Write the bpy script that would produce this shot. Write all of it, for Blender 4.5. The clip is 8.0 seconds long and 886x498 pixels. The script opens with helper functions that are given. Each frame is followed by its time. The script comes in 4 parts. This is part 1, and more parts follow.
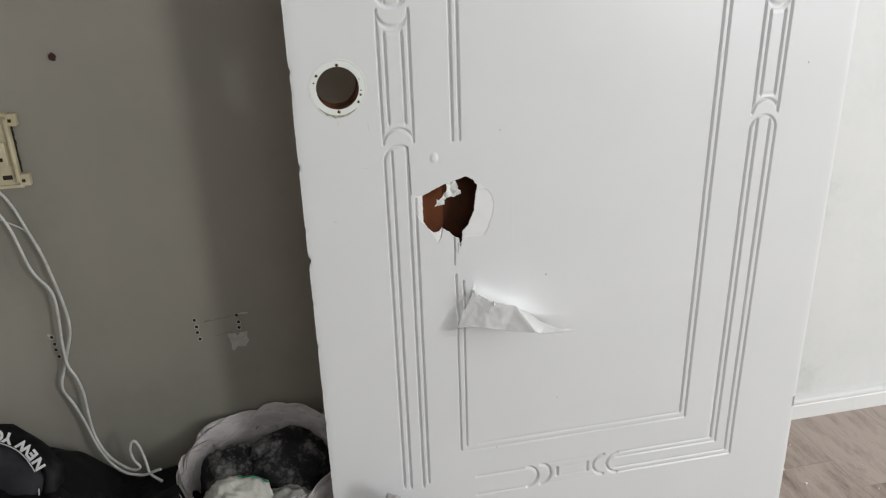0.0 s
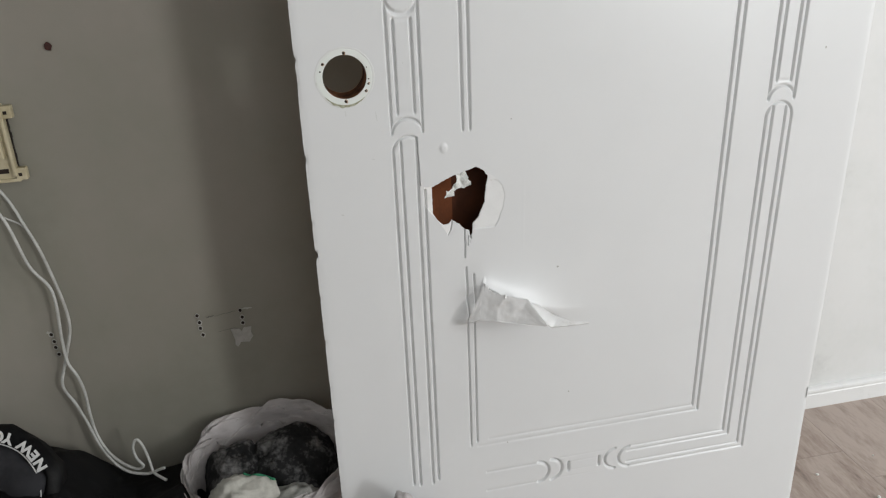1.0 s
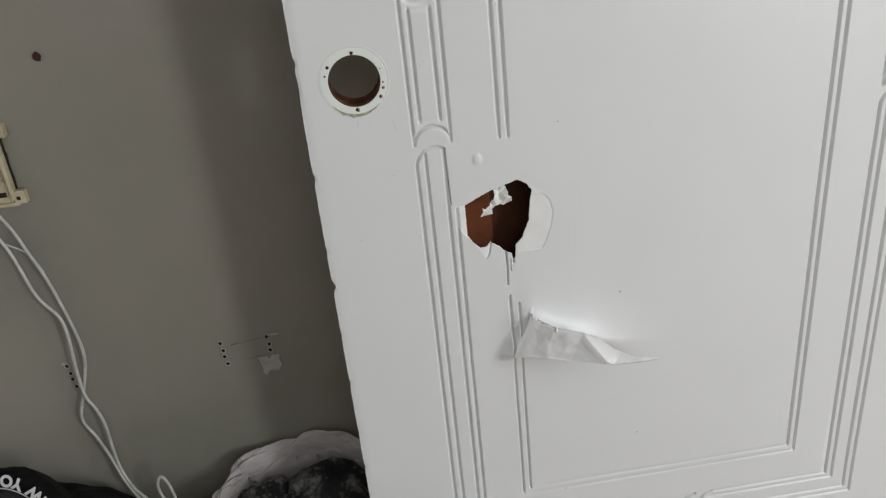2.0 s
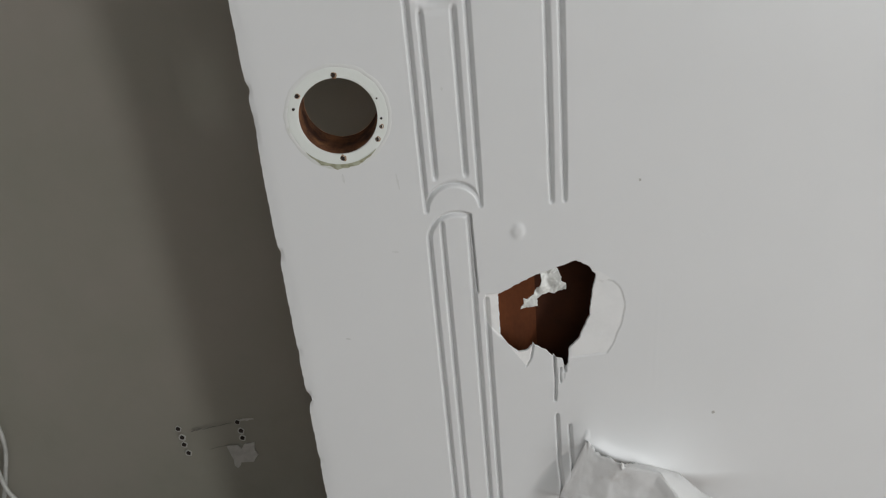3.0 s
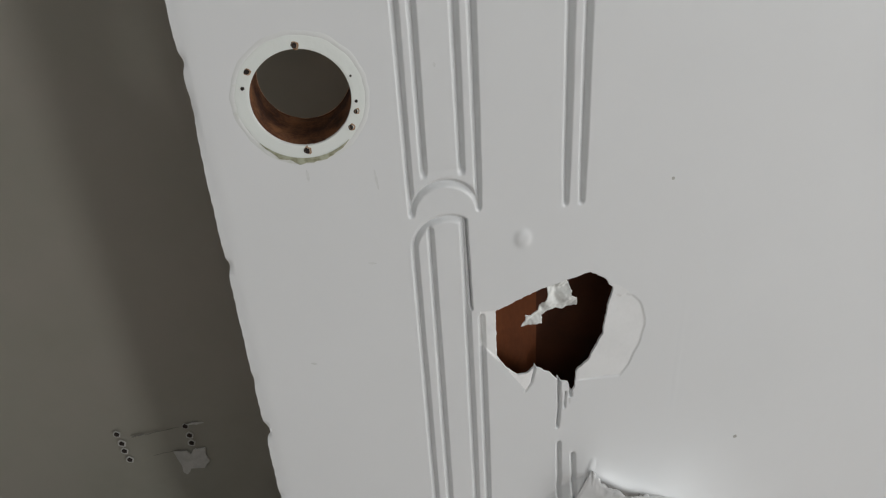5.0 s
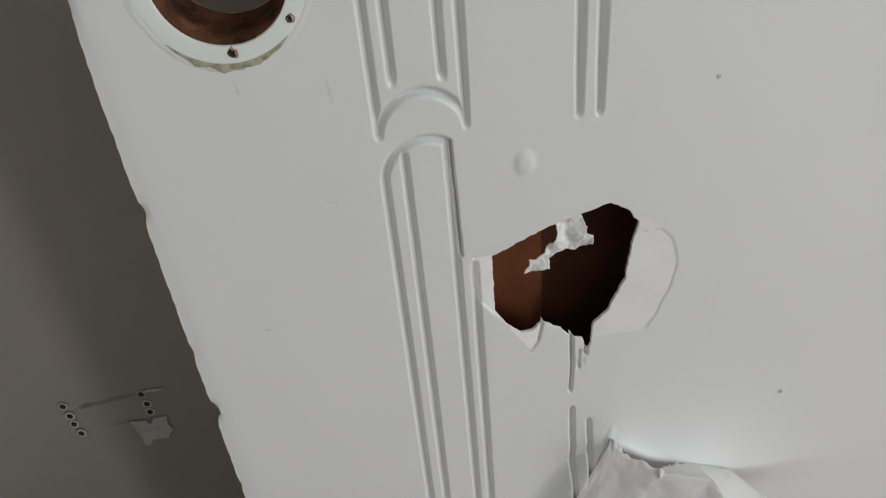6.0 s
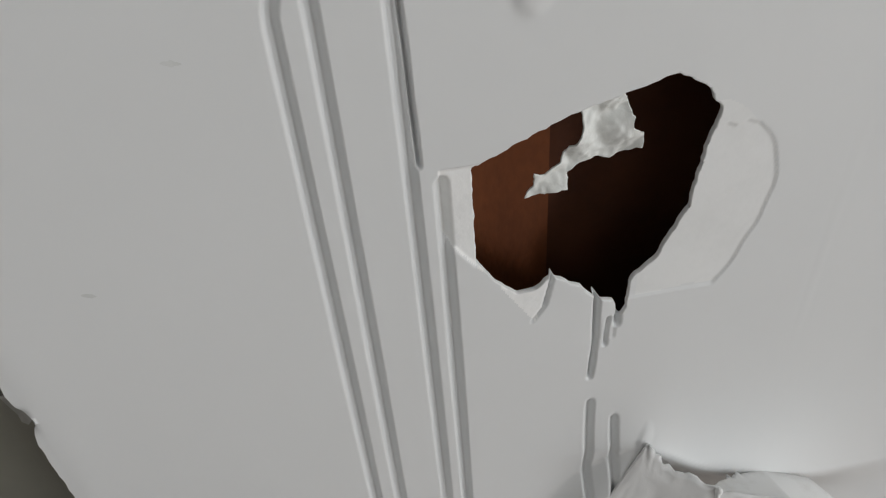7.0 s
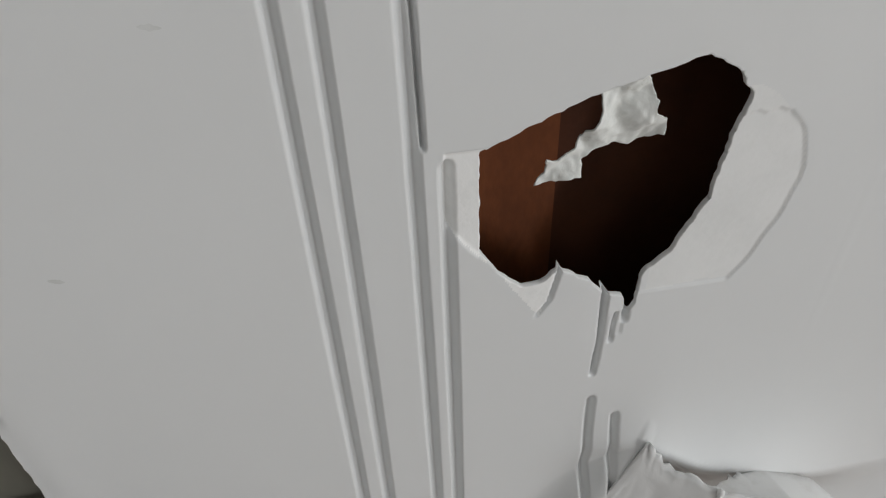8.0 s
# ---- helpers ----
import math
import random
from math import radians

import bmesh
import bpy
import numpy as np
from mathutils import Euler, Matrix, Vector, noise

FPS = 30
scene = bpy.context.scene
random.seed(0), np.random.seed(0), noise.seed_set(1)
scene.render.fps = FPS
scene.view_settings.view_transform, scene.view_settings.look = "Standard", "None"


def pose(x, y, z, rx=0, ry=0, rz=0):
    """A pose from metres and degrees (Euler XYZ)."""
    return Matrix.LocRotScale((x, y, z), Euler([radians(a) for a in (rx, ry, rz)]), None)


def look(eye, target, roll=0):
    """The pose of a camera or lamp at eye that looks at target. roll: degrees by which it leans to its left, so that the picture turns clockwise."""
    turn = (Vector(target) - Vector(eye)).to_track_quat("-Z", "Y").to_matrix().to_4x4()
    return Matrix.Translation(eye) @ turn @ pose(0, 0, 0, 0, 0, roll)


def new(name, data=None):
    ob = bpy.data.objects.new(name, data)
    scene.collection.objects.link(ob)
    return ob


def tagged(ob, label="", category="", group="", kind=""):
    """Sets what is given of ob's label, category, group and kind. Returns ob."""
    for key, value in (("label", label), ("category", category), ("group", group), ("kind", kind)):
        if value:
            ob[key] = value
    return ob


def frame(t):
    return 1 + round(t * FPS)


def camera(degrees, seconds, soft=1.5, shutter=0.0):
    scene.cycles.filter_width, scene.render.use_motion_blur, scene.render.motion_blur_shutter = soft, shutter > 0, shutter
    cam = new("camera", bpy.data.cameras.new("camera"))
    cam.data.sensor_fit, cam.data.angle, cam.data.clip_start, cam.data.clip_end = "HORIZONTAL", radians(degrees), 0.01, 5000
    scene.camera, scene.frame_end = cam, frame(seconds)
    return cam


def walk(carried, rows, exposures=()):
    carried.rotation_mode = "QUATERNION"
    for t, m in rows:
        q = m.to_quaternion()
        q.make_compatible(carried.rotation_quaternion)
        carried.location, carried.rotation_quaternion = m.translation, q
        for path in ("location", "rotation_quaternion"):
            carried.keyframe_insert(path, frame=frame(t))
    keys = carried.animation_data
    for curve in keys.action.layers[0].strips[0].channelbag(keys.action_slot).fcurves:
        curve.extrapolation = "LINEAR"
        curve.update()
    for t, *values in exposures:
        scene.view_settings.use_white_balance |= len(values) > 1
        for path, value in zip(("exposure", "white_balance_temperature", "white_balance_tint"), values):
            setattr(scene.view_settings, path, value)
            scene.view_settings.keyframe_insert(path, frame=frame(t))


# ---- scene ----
cam = camera(59.0, 8.0, soft=1.2)
import collections
from mathutils.bvhtree import BVHTree

PATH = [
    (0, (-0.013, -1.072, 1.102), (0.346, 0.743, 0.344), -2.0),
    (0.5, (-0.010, -1.064, 1.101), (0.361, 0.745, 0.333), -1.5),
    (1, (-0.029, -1.039, 1.097), (0.340, 0.763, 0.312), -2.3),
    (1.2, (-0.029, -1.021, 1.094), (0.322, 0.778, 0.292), -3.6),
    (2.3, (0.108, -0.796, 1.087), (0.185, 1.018, 0.247), -6.2),
    (2.5, (0.117, -0.740, 1.080), (0.169, 1.072, 0.237), -6.0),
    (3, (0.112, -0.568, 1.063), (0.166, 1.232, 0.193), -5.5),
    (3.5, (0.108, -0.472, 1.064), (0.190, 1.308, 0.155), -4.3),
    (4, (0.106, -0.448, 1.060), (0.215, 1.306, 0.105), -3.4),
    (5.5, (0.101, -0.422, 1.050), (0.255, 1.258, -0.024), -4.3),
    (6, (0.115, -0.342, 0.997), (0.255, 1.278, -0.167), -5.7),
    (6.5, (0.131, -0.255, 0.925), (0.277, 1.294, -0.331), -6.0),
    (7, (0.137, -0.202, 0.886), (0.306, 1.299, -0.424), -5.0),
    (7.5, (0.135, -0.183, 0.879), (0.322, 1.280, -0.471), -4.1),
    (8, (0.133, -0.182, 0.877), (0.340, 1.265, -0.489), -2.5),
]
walk(cam, [(t, look(e, g, roll)) for t, e, g, roll in PATH],
     [(0, -0.15), (1.2, -0.15), (2.3, -0.38), (3.0, -0.48), (5.5, -0.48), (8, -0.55)])

# ---- light ----
world = bpy.data.worlds.new("overcast_day")
scene.world = world
world.use_nodes = True
sky = world.node_tree.nodes.new("ShaderNodeTexSky")
sky.sky_type, sky.sun_disc, sky.sun_elevation, sky.sun_rotation = "NISHITA", False, radians(40), radians(150)
world.node_tree.links.new(sky.outputs["Color"], world.node_tree.nodes["Background"].inputs["Color"])
world.node_tree.nodes["Background"].inputs["Strength"].default_value = 0.1
WIN_X0, WIN_X1, WIN_Z0, WIN_Z1, BACK_Y = 2.28, 2.98, 0.60, 1.98, -3.40
# second opening is an added, unseen fill that lifts the wall beside the door
FILL2_X0, FILL2_X1, FILL2_Z0, FILL2_Z1 = -0.20, 1.10, 1.60, 2.45
for x0, x1, z0, z1, power in ((WIN_X0, WIN_X1, WIN_Z0, WIN_Z1, 62), (FILL2_X0, FILL2_X1, FILL2_Z0, FILL2_Z1, 7)):
    lamp = bpy.data.lights.new("window_daylight", "AREA")
    lamp.shape, lamp.size, lamp.size_y, lamp.energy, lamp.color = "RECTANGLE", x1 - x0 - 0.1, z1 - z0 - 0.1, power, (0.965, 0.985, 1.0)
    new("window_daylight", lamp).matrix_world = look(((x0 + x1) / 2, BACK_Y + 0.03, (z0 + z1) / 2), ((x0 + x1) / 2, 0, (z0 + z1) / 2))

# east opening is added too: raking fill for the grooves and torn ledge
FILL3_Y0, FILL3_Y1, FILL3_Z0, FILL3_Z1, EAST_X = -2.05, -1.25, 0.60, 1.90, 3.40
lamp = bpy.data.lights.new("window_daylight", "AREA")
lamp.shape, lamp.size, lamp.size_y, lamp.energy, lamp.color = "RECTANGLE", FILL3_Y1 - FILL3_Y0 - 0.1, FILL3_Z1 - FILL3_Z0 - 0.1, 41, (0.965, 0.985, 1.0)
new("window_daylight", lamp).matrix_world = look((EAST_X - 0.03, (FILL3_Y0 + FILL3_Y1) / 2, (FILL3_Z0 + FILL3_Z1) / 2), (0, (FILL3_Y0 + FILL3_Y1) / 2, (FILL3_Z0 + FILL3_Z1) / 2))


# ---- materials ----
def material(name, colours, scale=8.0, rough=0.5, metal=0.0, bump=0.1, grain=220.0, spread=(0.35, 0.65), stretch=(1, 1, 1), rough_vary=0.1, coat=0.0, fine=0.12, each=0.0, depth=0.002, spec=0.5):
    """Two scales of noise between two colours, roughness that varies, and a fine relief."""
    m = bpy.data.materials.new(name)
    m.use_nodes = True
    t = m.node_tree
    n, ln = t.nodes, t.links.new
    b = n["Principled BSDF"]
    co = n.new("ShaderNodeTexCoord")
    mp = n.new("ShaderNodeMapping")
    mp.inputs["Scale"].default_value = stretch
    ln(co.outputs["Object"], mp.inputs["Vector"])
    big = n.new("ShaderNodeTexNoise")
    big.inputs["Scale"].default_value, big.inputs["Detail"].default_value, big.inputs["Roughness"].default_value = scale, 6, 0.6
    small = n.new("ShaderNodeTexNoise")
    small.inputs["Scale"].default_value, small.inputs["Detail"].default_value = grain, 3
    for k in (big, small):
        ln(mp.outputs["Vector"], k.inputs["Vector"])
    mix = n.new("ShaderNodeMath")
    mix.operation = "MULTIPLY_ADD"
    mix.inputs[1].default_value = fine
    ln(small.outputs["Fac"], mix.inputs[0])
    ln(big.outputs["Fac"], mix.inputs[2])
    value = mix.outputs[0]
    if each:
        info = n.new("ShaderNodeObjectInfo")
        add = n.new("ShaderNodeMath")
        add.operation = "MULTIPLY_ADD"
        add.inputs[1].default_value = each
        ln(info.outputs["Random"], add.inputs[0])
        ln(value, add.inputs[2])
        sub = n.new("ShaderNodeMath")
        sub.operation = "SUBTRACT"
        sub.inputs[1].default_value = each / 2
        ln(add.outputs[0], sub.inputs[0])
        value = sub.outputs[0]
    ramp = n.new("ShaderNodeValToRGB")
    e = ramp.color_ramp.elements
    e[0].position, e[0].color = spread[0], (*colours[0], 1)
    e[1].position, e[1].color = spread[1], (*colours[-1], 1)
    for i, c in enumerate(colours[1:-1], 1):
        e.new(spread[0] + (spread[1] - spread[0]) * i / (len(colours) - 1)).color = (*c, 1)
    ln(value, ramp.inputs["Fac"])
    ln(ramp.outputs["Color"], b.inputs["Base Color"])
    rr = n.new("ShaderNodeMapRange")
    rr.inputs["To Min"].default_value, rr.inputs["To Max"].default_value = max(rough - rough_vary, 0.02), min(rough + rough_vary, 1)
    ln(big.outputs["Fac"], rr.inputs["Value"])
    ln(rr.outputs["Result"], b.inputs["Roughness"])
    b.inputs["Metallic"].default_value, b.inputs["Coat Weight"].default_value, b.inputs["Specular IOR Level"].default_value = metal, coat, spec
    if bump:
        bp = n.new("ShaderNodeBump")
        bp.inputs["Strength"].default_value, bp.inputs["Distance"].default_value = bump, depth
        ln(mix.outputs[0], bp.inputs["Height"])
        ln(bp.outputs["Normal"], b.inputs["Normal"])
    return m


door_paint = material("aged_white_door_paint", [(0.715, 0.725, 0.722), (0.75, 0.758, 0.755)], 5, 0.33, bump=0.12, grain=90, fine=0.06, spread=(0.2, 0.8), rough_vary=0.02, depth=0.0015)
flap_paint = material("torn_painted_skin", [(0.46, 0.43, 0.38), (0.70, 0.69, 0.67), (0.77, 0.77, 0.76), (0.78, 0.78, 0.77)], 34, 0.42, bump=0.25, grain=160, fine=0.2, depth=0.002)
bare_layer = material("bare_white_filler_layer", [(0.745, 0.75, 0.738), (0.795, 0.798, 0.787)], 40, 0.6, bump=0.25, grain=300, fine=0.2, depth=0.001)
raw_skin = material("raw_white_skin_edge", [(0.80, 0.805, 0.79), (0.88, 0.88, 0.865)], 60, 0.7, bump=0.4, grain=400, fine=0.3, depth=0.001)
ring_paint = material("bare_primer_under_the_lock_rose", [(0.56, 0.58, 0.48), (0.73, 0.765, 0.72), (0.77, 0.80, 0.76)], 45, 0.55, bump=0.2, spread=(0.28, 0.5), grain=300, fine=0.2)
moss_dirt = material("green_brown_grime", [(0.20, 0.19, 0.10), (0.42, 0.43, 0.32)], 220, 0.7, bump=0.3)
smudge_paint = material("grey_rubbed_paint", [(0.58, 0.59, 0.57), (0.70, 0.71, 0.70)], 90, 0.45, bump=0.1)
ring_dirt = material("grey_green_dirt_on_paint", [(0.34, 0.36, 0.24), (0.62, 0.64, 0.58), (0.72, 0.73, 0.71)], 55, 0.5, bump=0.2, spread=(0.30, 0.52), grain=300, fine=0.2)
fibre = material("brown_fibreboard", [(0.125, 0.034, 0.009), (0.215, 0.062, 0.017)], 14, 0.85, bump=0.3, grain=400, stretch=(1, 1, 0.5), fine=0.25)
# darkened copy of the fibreboard: the hollow's shade is put into its colour
shaded_fibre = material("shaded_fibreboard", [(0.052, 0.015, 0.005), (0.095, 0.028, 0.009)], 14, 0.9, bump=0.3, grain=400)
veneer = material("warm_brown_back_veneer", [(0.66, 0.40, 0.26), (0.76, 0.50, 0.35)], 6, 0.5, bump=0.1, stretch=(8, 1, 0.6))
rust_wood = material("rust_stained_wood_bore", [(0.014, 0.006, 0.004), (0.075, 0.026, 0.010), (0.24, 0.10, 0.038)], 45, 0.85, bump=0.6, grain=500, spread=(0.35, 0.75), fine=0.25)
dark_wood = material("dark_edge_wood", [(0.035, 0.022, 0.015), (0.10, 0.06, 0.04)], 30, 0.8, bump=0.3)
raw_paper = material("torn_white_paper_layer", [(0.50, 0.48, 0.42), (0.74, 0.75, 0.72), (0.80, 0.81, 0.78)], 120, 0.75, bump=0.35, grain=700, fine=0.3, depth=0.0012)
wall_dark = material("glossy_grey_oil_paint", [(0.238, 0.232, 0.192), (0.285, 0.273, 0.228), (0.316, 0.292, 0.252)], 3.2, 0.45, bump=0.10, grain=45, spread=(0.3, 0.7), fine=0.1, rough_vary=0.06, depth=0.002)
wall_white = material("scuffed_white_wall_paint", [(0.60, 0.61, 0.60), (0.72, 0.735, 0.72), (0.75, 0.76, 0.75)], 4.5, 0.5, bump=0.15, grain=60, spread=(0.3, 0.6), fine=0.15)
room_paint = material("plain_wall_paint", [(0.52, 0.525, 0.52), (0.59, 0.595, 0.59)], 2.5, 0.6, bump=0.1)
ceiling_paint = material("ceiling_paint", [(0.66, 0.665, 0.665), (0.72, 0.725, 0.725)], 2.0, 0.8, bump=0.1)
trim_paint = material("white_baseboard_paint", [(0.66, 0.67, 0.66), (0.80, 0.81, 0.80)], 14, 0.35, bump=0.15, spread=(0.25, 0.5))
plank_wood = material("grey_brown_laminate", [(0.155, 0.110, 0.090), (0.36, 0.285, 0.24), (0.47, 0.39, 0.34)], 7, 0.42, bump=0.12, grain=60, stretch=(4.0, 0.9, 1), spread=(0.38, 0.74), fine=0.30, each=0.16)
subfloor = material("dark_joint_underlay", [(0.03, 0.025, 0.02), (0.05, 0.04, 0.035)], 20, 0.9)
cream_plastic = material("yellowed_cream_plastic", [(0.42, 0.36, 0.22), (0.58, 0.52, 0.36)], 30, 0.45, bump=0.1)
cable_white = material("grey_white_cable_sheath", [(0.42, 0.42, 0.39), (0.58, 0.58, 0.55)], 40, 0.45, bump=0.05)
black_cloth = material("black_dusty_cloth", [(0.0025, 0.0025, 0.003), (0.006, 0.006, 0.0065), (0.030, 0.030, 0.029)], 16, 0.7, bump=0.6, grain=700, spread=(0.40, 0.9), fine=0.15, spec=0.16)
grey_cloth = material("charcoal_cloth", [(0.016, 0.016, 0.018), (0.034, 0.034, 0.037)], 20, 0.9, bump=0.5, grain=700, spec=0.15)
dust_cloth = material("black_cloth_with_plaster_dust", [(0.008, 0.008, 0.009), (0.022, 0.022, 0.022), (0.22, 0.215, 0.21)], 13, 0.9, bump=0.5, grain=160, spread=(0.44, 0.78), fine=0.20, spec=0.15)
bag_plastic = material("thin_white_plastic_film", [(0.34, 0.315, 0.305), (0.52, 0.49, 0.48)], 30, 0.36, bump=0.5, grain=90, stretch=(0.4, 1, 1.4), depth=0.004)
glove_knit = material("cream_knitted_cotton", [(0.36, 0.355, 0.315), (0.50, 0.49, 0.44)], 60, 0.95, bump=0.8, grain=500)
glove_dust = material("dusty_grey_knit", [(0.16, 0.16, 0.15), (0.36, 0.36, 0.33)], 40, 0.95, bump=0.8, grain=500)
green_hem = material("green_overlock_hem", [(0.02, 0.16, 0.08), (0.05, 0.30, 0.16)], 60, 0.9, bump=0.4)
letter_white = material("pale_printed_letters", [(0.62, 0.62, 0.61), (0.76, 0.76, 0.75)], 50, 0.7)
# near-black colour that paints the shade inside holes, slots and gaps
pit_shade = material("painted_pit_shade", [(0.012, 0.009, 0.007), (0.03, 0.02, 0.015)], 60, 0.95)
pit_red = material("red_brown_wall_plug", [(0.02, 0.008, 0.007), (0.06, 0.018, 0.013)], 200, 0.8)
rust_stain = material("orange_brown_rust_stain", [(0.20, 0.085, 0.035), (0.50, 0.36, 0.24)], 300, 0.85)
scuff = material("dark_scuff", [(0.11, 0.105, 0.09), (0.18, 0.17, 0.15)], 80, 0.7)
old_tape = material("old_pale_tape", [(0.34, 0.33, 0.30), (0.47, 0.46, 0.43)], 70, 0.4, bump=0.3)
plaster_chip = material("bare_plaster_chip", [(0.38, 0.37, 0.34), (0.52, 0.51, 0.48)], 60, 0.9, bump=0.4)
frame_white = material("window_frame_paint", [(0.70, 0.70, 0.68), (0.78, 0.78, 0.76)], 10, 0.4)
glass = bpy.data.materials.new("window_glass")
glass.use_nodes = True
glass.node_tree.nodes["Principled BSDF"].inputs["Transmission Weight"].default_value = 1.0
glass.node_tree.nodes["Principled BSDF"].inputs["Roughness"].default_value = 0.02


# ---- building helpers ----
def finish(name, me, mat, parent=None, label="", smooth=True):
    for m in mat if isinstance(mat, (list, tuple)) else (mat,):
        me.materials.append(m)
    if smooth:
        me.shade_smooth()
    ob = new(name, me)
    if parent is not None:
        ob.parent = parent
    return tagged(ob, label)


def part(name, bm, mat, parent=None, label="", smooth=False):
    me = bpy.data.meshes.new(name)
    bmesh.ops.recalc_face_normals(bm, faces=bm.faces)
    bm.to_mesh(me)
    bm.free()
    return finish(name, me, mat, parent, label, smooth)


def from_arrays(name, verts, faces, mat, parent=None, label="", smooth=True):
    me = bpy.data.meshes.new(name)
    me.from_pydata(verts, [], faces)
    me.update()
    return finish(name, me, mat, parent, label, smooth)


def box(bm, x0, x1, y0, y1, z0, z1, bevel=0.0):
    got = bmesh.ops.create_cube(bm, size=1, matrix=Matrix.Translation(((x0 + x1) / 2, (y0 + y1) / 2, (z0 + z1) / 2)) @ Matrix.Diagonal((x1 - x0, y1 - y0, z1 - z0, 1)))
    if bevel:
        edges = list({e for v in got["verts"] for e in v.link_edges})
        bmesh.ops.bevel(bm, geom=edges, offset=bevel, segments=2, affect="EDGES", profile=0.6)
    return bm


def slab(name, x0, x1, y0, y1, z0, z1, mat, parent=None, label="", bevel=0.0):
    return part(name, box(bmesh.new(), x0, x1, y0, y1, z0, z1, bevel), mat, parent, label)


def base(name, x, y, z, label, category, group=""):
    ob = new(name)
    ob.location = (x, y, z)
    return tagged(ob, label, category, group)


def fbm(x, y, z=0.0, octaves=4):
    return noise.fractal(Vector((x, y, z)), 1.0, 2.0, octaves)


def tube(name, points, radius, mat, parent=None, label="", ring=8):
    """A round cable through the points, smoothed."""
    p = [Vector(q) for q in points]
    path = []
    for i in range(len(p) - 1):
        a, b, c, d = p[max(i - 1, 0)], p[i], p[i + 1], p[min(i + 2, len(p) - 1)]
        for k in range(8):
            t = k / 8
            path.append(0.5 * ((2 * b) + (c - a) * t + (2 * a - 5 * b + 4 * c - d) * t * t + (3 * b - a - 3 * c + d) * t ** 3))
    path.append(p[-1])
    verts, faces = [], []
    side = Vector((0, 1, 0))
    for i, q in enumerate(path):
        way = (path[min(i + 1, len(path) - 1)] - path[max(i - 1, 0)]).normalized()
        s = (side - way * side.dot(way)).normalized()
        u = way.cross(s)
        for k in range(ring):
            a = 2 * math.pi * k / ring
            verts.append(q + radius * (math.cos(a) * s + math.sin(a) * u))
    for i in range(len(path) - 1):
        for k in range(ring):
            faces.append((i * ring + k, i * ring + (k + 1) % ring, (i + 1) * ring + (k + 1) % ring, (i + 1) * ring + k))
    faces += [tuple(range(ring))[::-1], tuple(len(verts) - ring + k for k in range(ring))]
    return from_arrays(name, verts, faces, mat, parent, label)


# ---- the room ----
WALL_Y, RWALL_Y = 0.22, 0.302
X0, X1, TOP = -1.5, EAST_X, 2.6
tagged(slab("floor", X0, X1, BACK_Y, 0.40, -0.12, -0.010, subfloor), "grey-brown laminate plank floor, dusty", "floor", kind="structure")
# ceiling and west, east and south walls are unseen, added to bounce light
tagged(slab("ceiling", X0, X1, BACK_Y, 0.40, TOP, TOP + 0.1, ceiling_paint), "unseen white ceiling that bounces light into the room", "ceiling", kind="structure")


def plaster(name, x0, x1, y, depth, z1, mat, label, step):
    """A hand-plastered wall face that waves a little, with its thickness behind."""
    nx, nz = int((x1 - x0) / step) + 1, int(z1 / step) + 1
    verts, faces = [], []
    for j in range(nz + 1):
        for i in range(nx + 1):
            x, z = x0 + (x1 - x0) * i / nx, z1 * j / nz
            verts.append((x, y + 0.0022 * fbm(x * 3.1, z * 2.2, 7.3) + 0.0007 * fbm(x * 14, z * 11, 2.1), z))
    for j in range(nz):
        for i in range(nx):
            a = j * (nx + 1) + i
            faces.append((a, a + 1, a + nx + 2, a + nx + 1))
    n0 = len(verts)
    verts += [(x0, y + depth, 0), (x1, y + depth, 0), (x1, y + depth, z1), (x0, y + depth, z1)]
    row = nx + 1
    faces += [(n0 + 1, n0, n0 + 3, n0 + 2)]
    faces += [tuple([*range(0, row)][::-1] + [n0, n0 + 1]), tuple([*range(nz * row, nz * row + row)] + [n0 + 2, n0 + 3])]
    faces += [tuple([j * row for j in range(nz + 1)] + [n0 + 3, n0]), tuple([j * row + nx for j in range(nz + 1)][::-1] + [n0 + 1, n0 + 2])]
    return tagged(from_arrays(name, verts, faces, mat), label, "wall", kind="structure")


plaster("wall_north", X0, 0.17, WALL_Y, 0.2, TOP, wall_dark, "grey glossy painted wall with drill holes and stains", 0.02)
# the unseen stretch behind the door is white to bounce light onto wall_north
plaster("wall_alcove", 0.17, X1, RWALL_Y, 0.12, TOP, wall_white, "scuffed white painted wall above a white baseboard", 0.02)
tagged(slab("wall_west", X0 - 0.1, X0, BACK_Y, 0.42, 0, TOP, room_paint), "unseen pale wall that bounces light into the room", "wall", kind="structure")
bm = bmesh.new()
for a, b, c, d in ((BACK_Y, FILL3_Y0, 0, TOP), (FILL3_Y1, 0.42, 0, TOP), (FILL3_Y0, FILL3_Y1, 0, FILL3_Z0), (FILL3_Y0, FILL3_Y1, FILL3_Z1, TOP)):
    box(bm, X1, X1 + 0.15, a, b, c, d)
tagged(part("wall_east", bm, room_paint), "unseen pale wall with an opening for an added fill lamp", "wall", kind="structure")
bm = bmesh.new()
for a, b in ((X0, FILL2_X0), (FILL2_X1, WIN_X0), (WIN_X1, X1)):
    box(bm, a, b, BACK_Y - 0.15, BACK_Y, 0, TOP)
for a, b, c, d in ((FILL2_X0, FILL2_X1, FILL2_Z0, FILL2_Z1), (WIN_X0, WIN_X1, WIN_Z0, WIN_Z1)):
    box(bm, a, b, BACK_Y - 0.15, BACK_Y, 0, c)
    box(bm, a, b, BACK_Y - 0.15, BACK_Y, d, TOP)
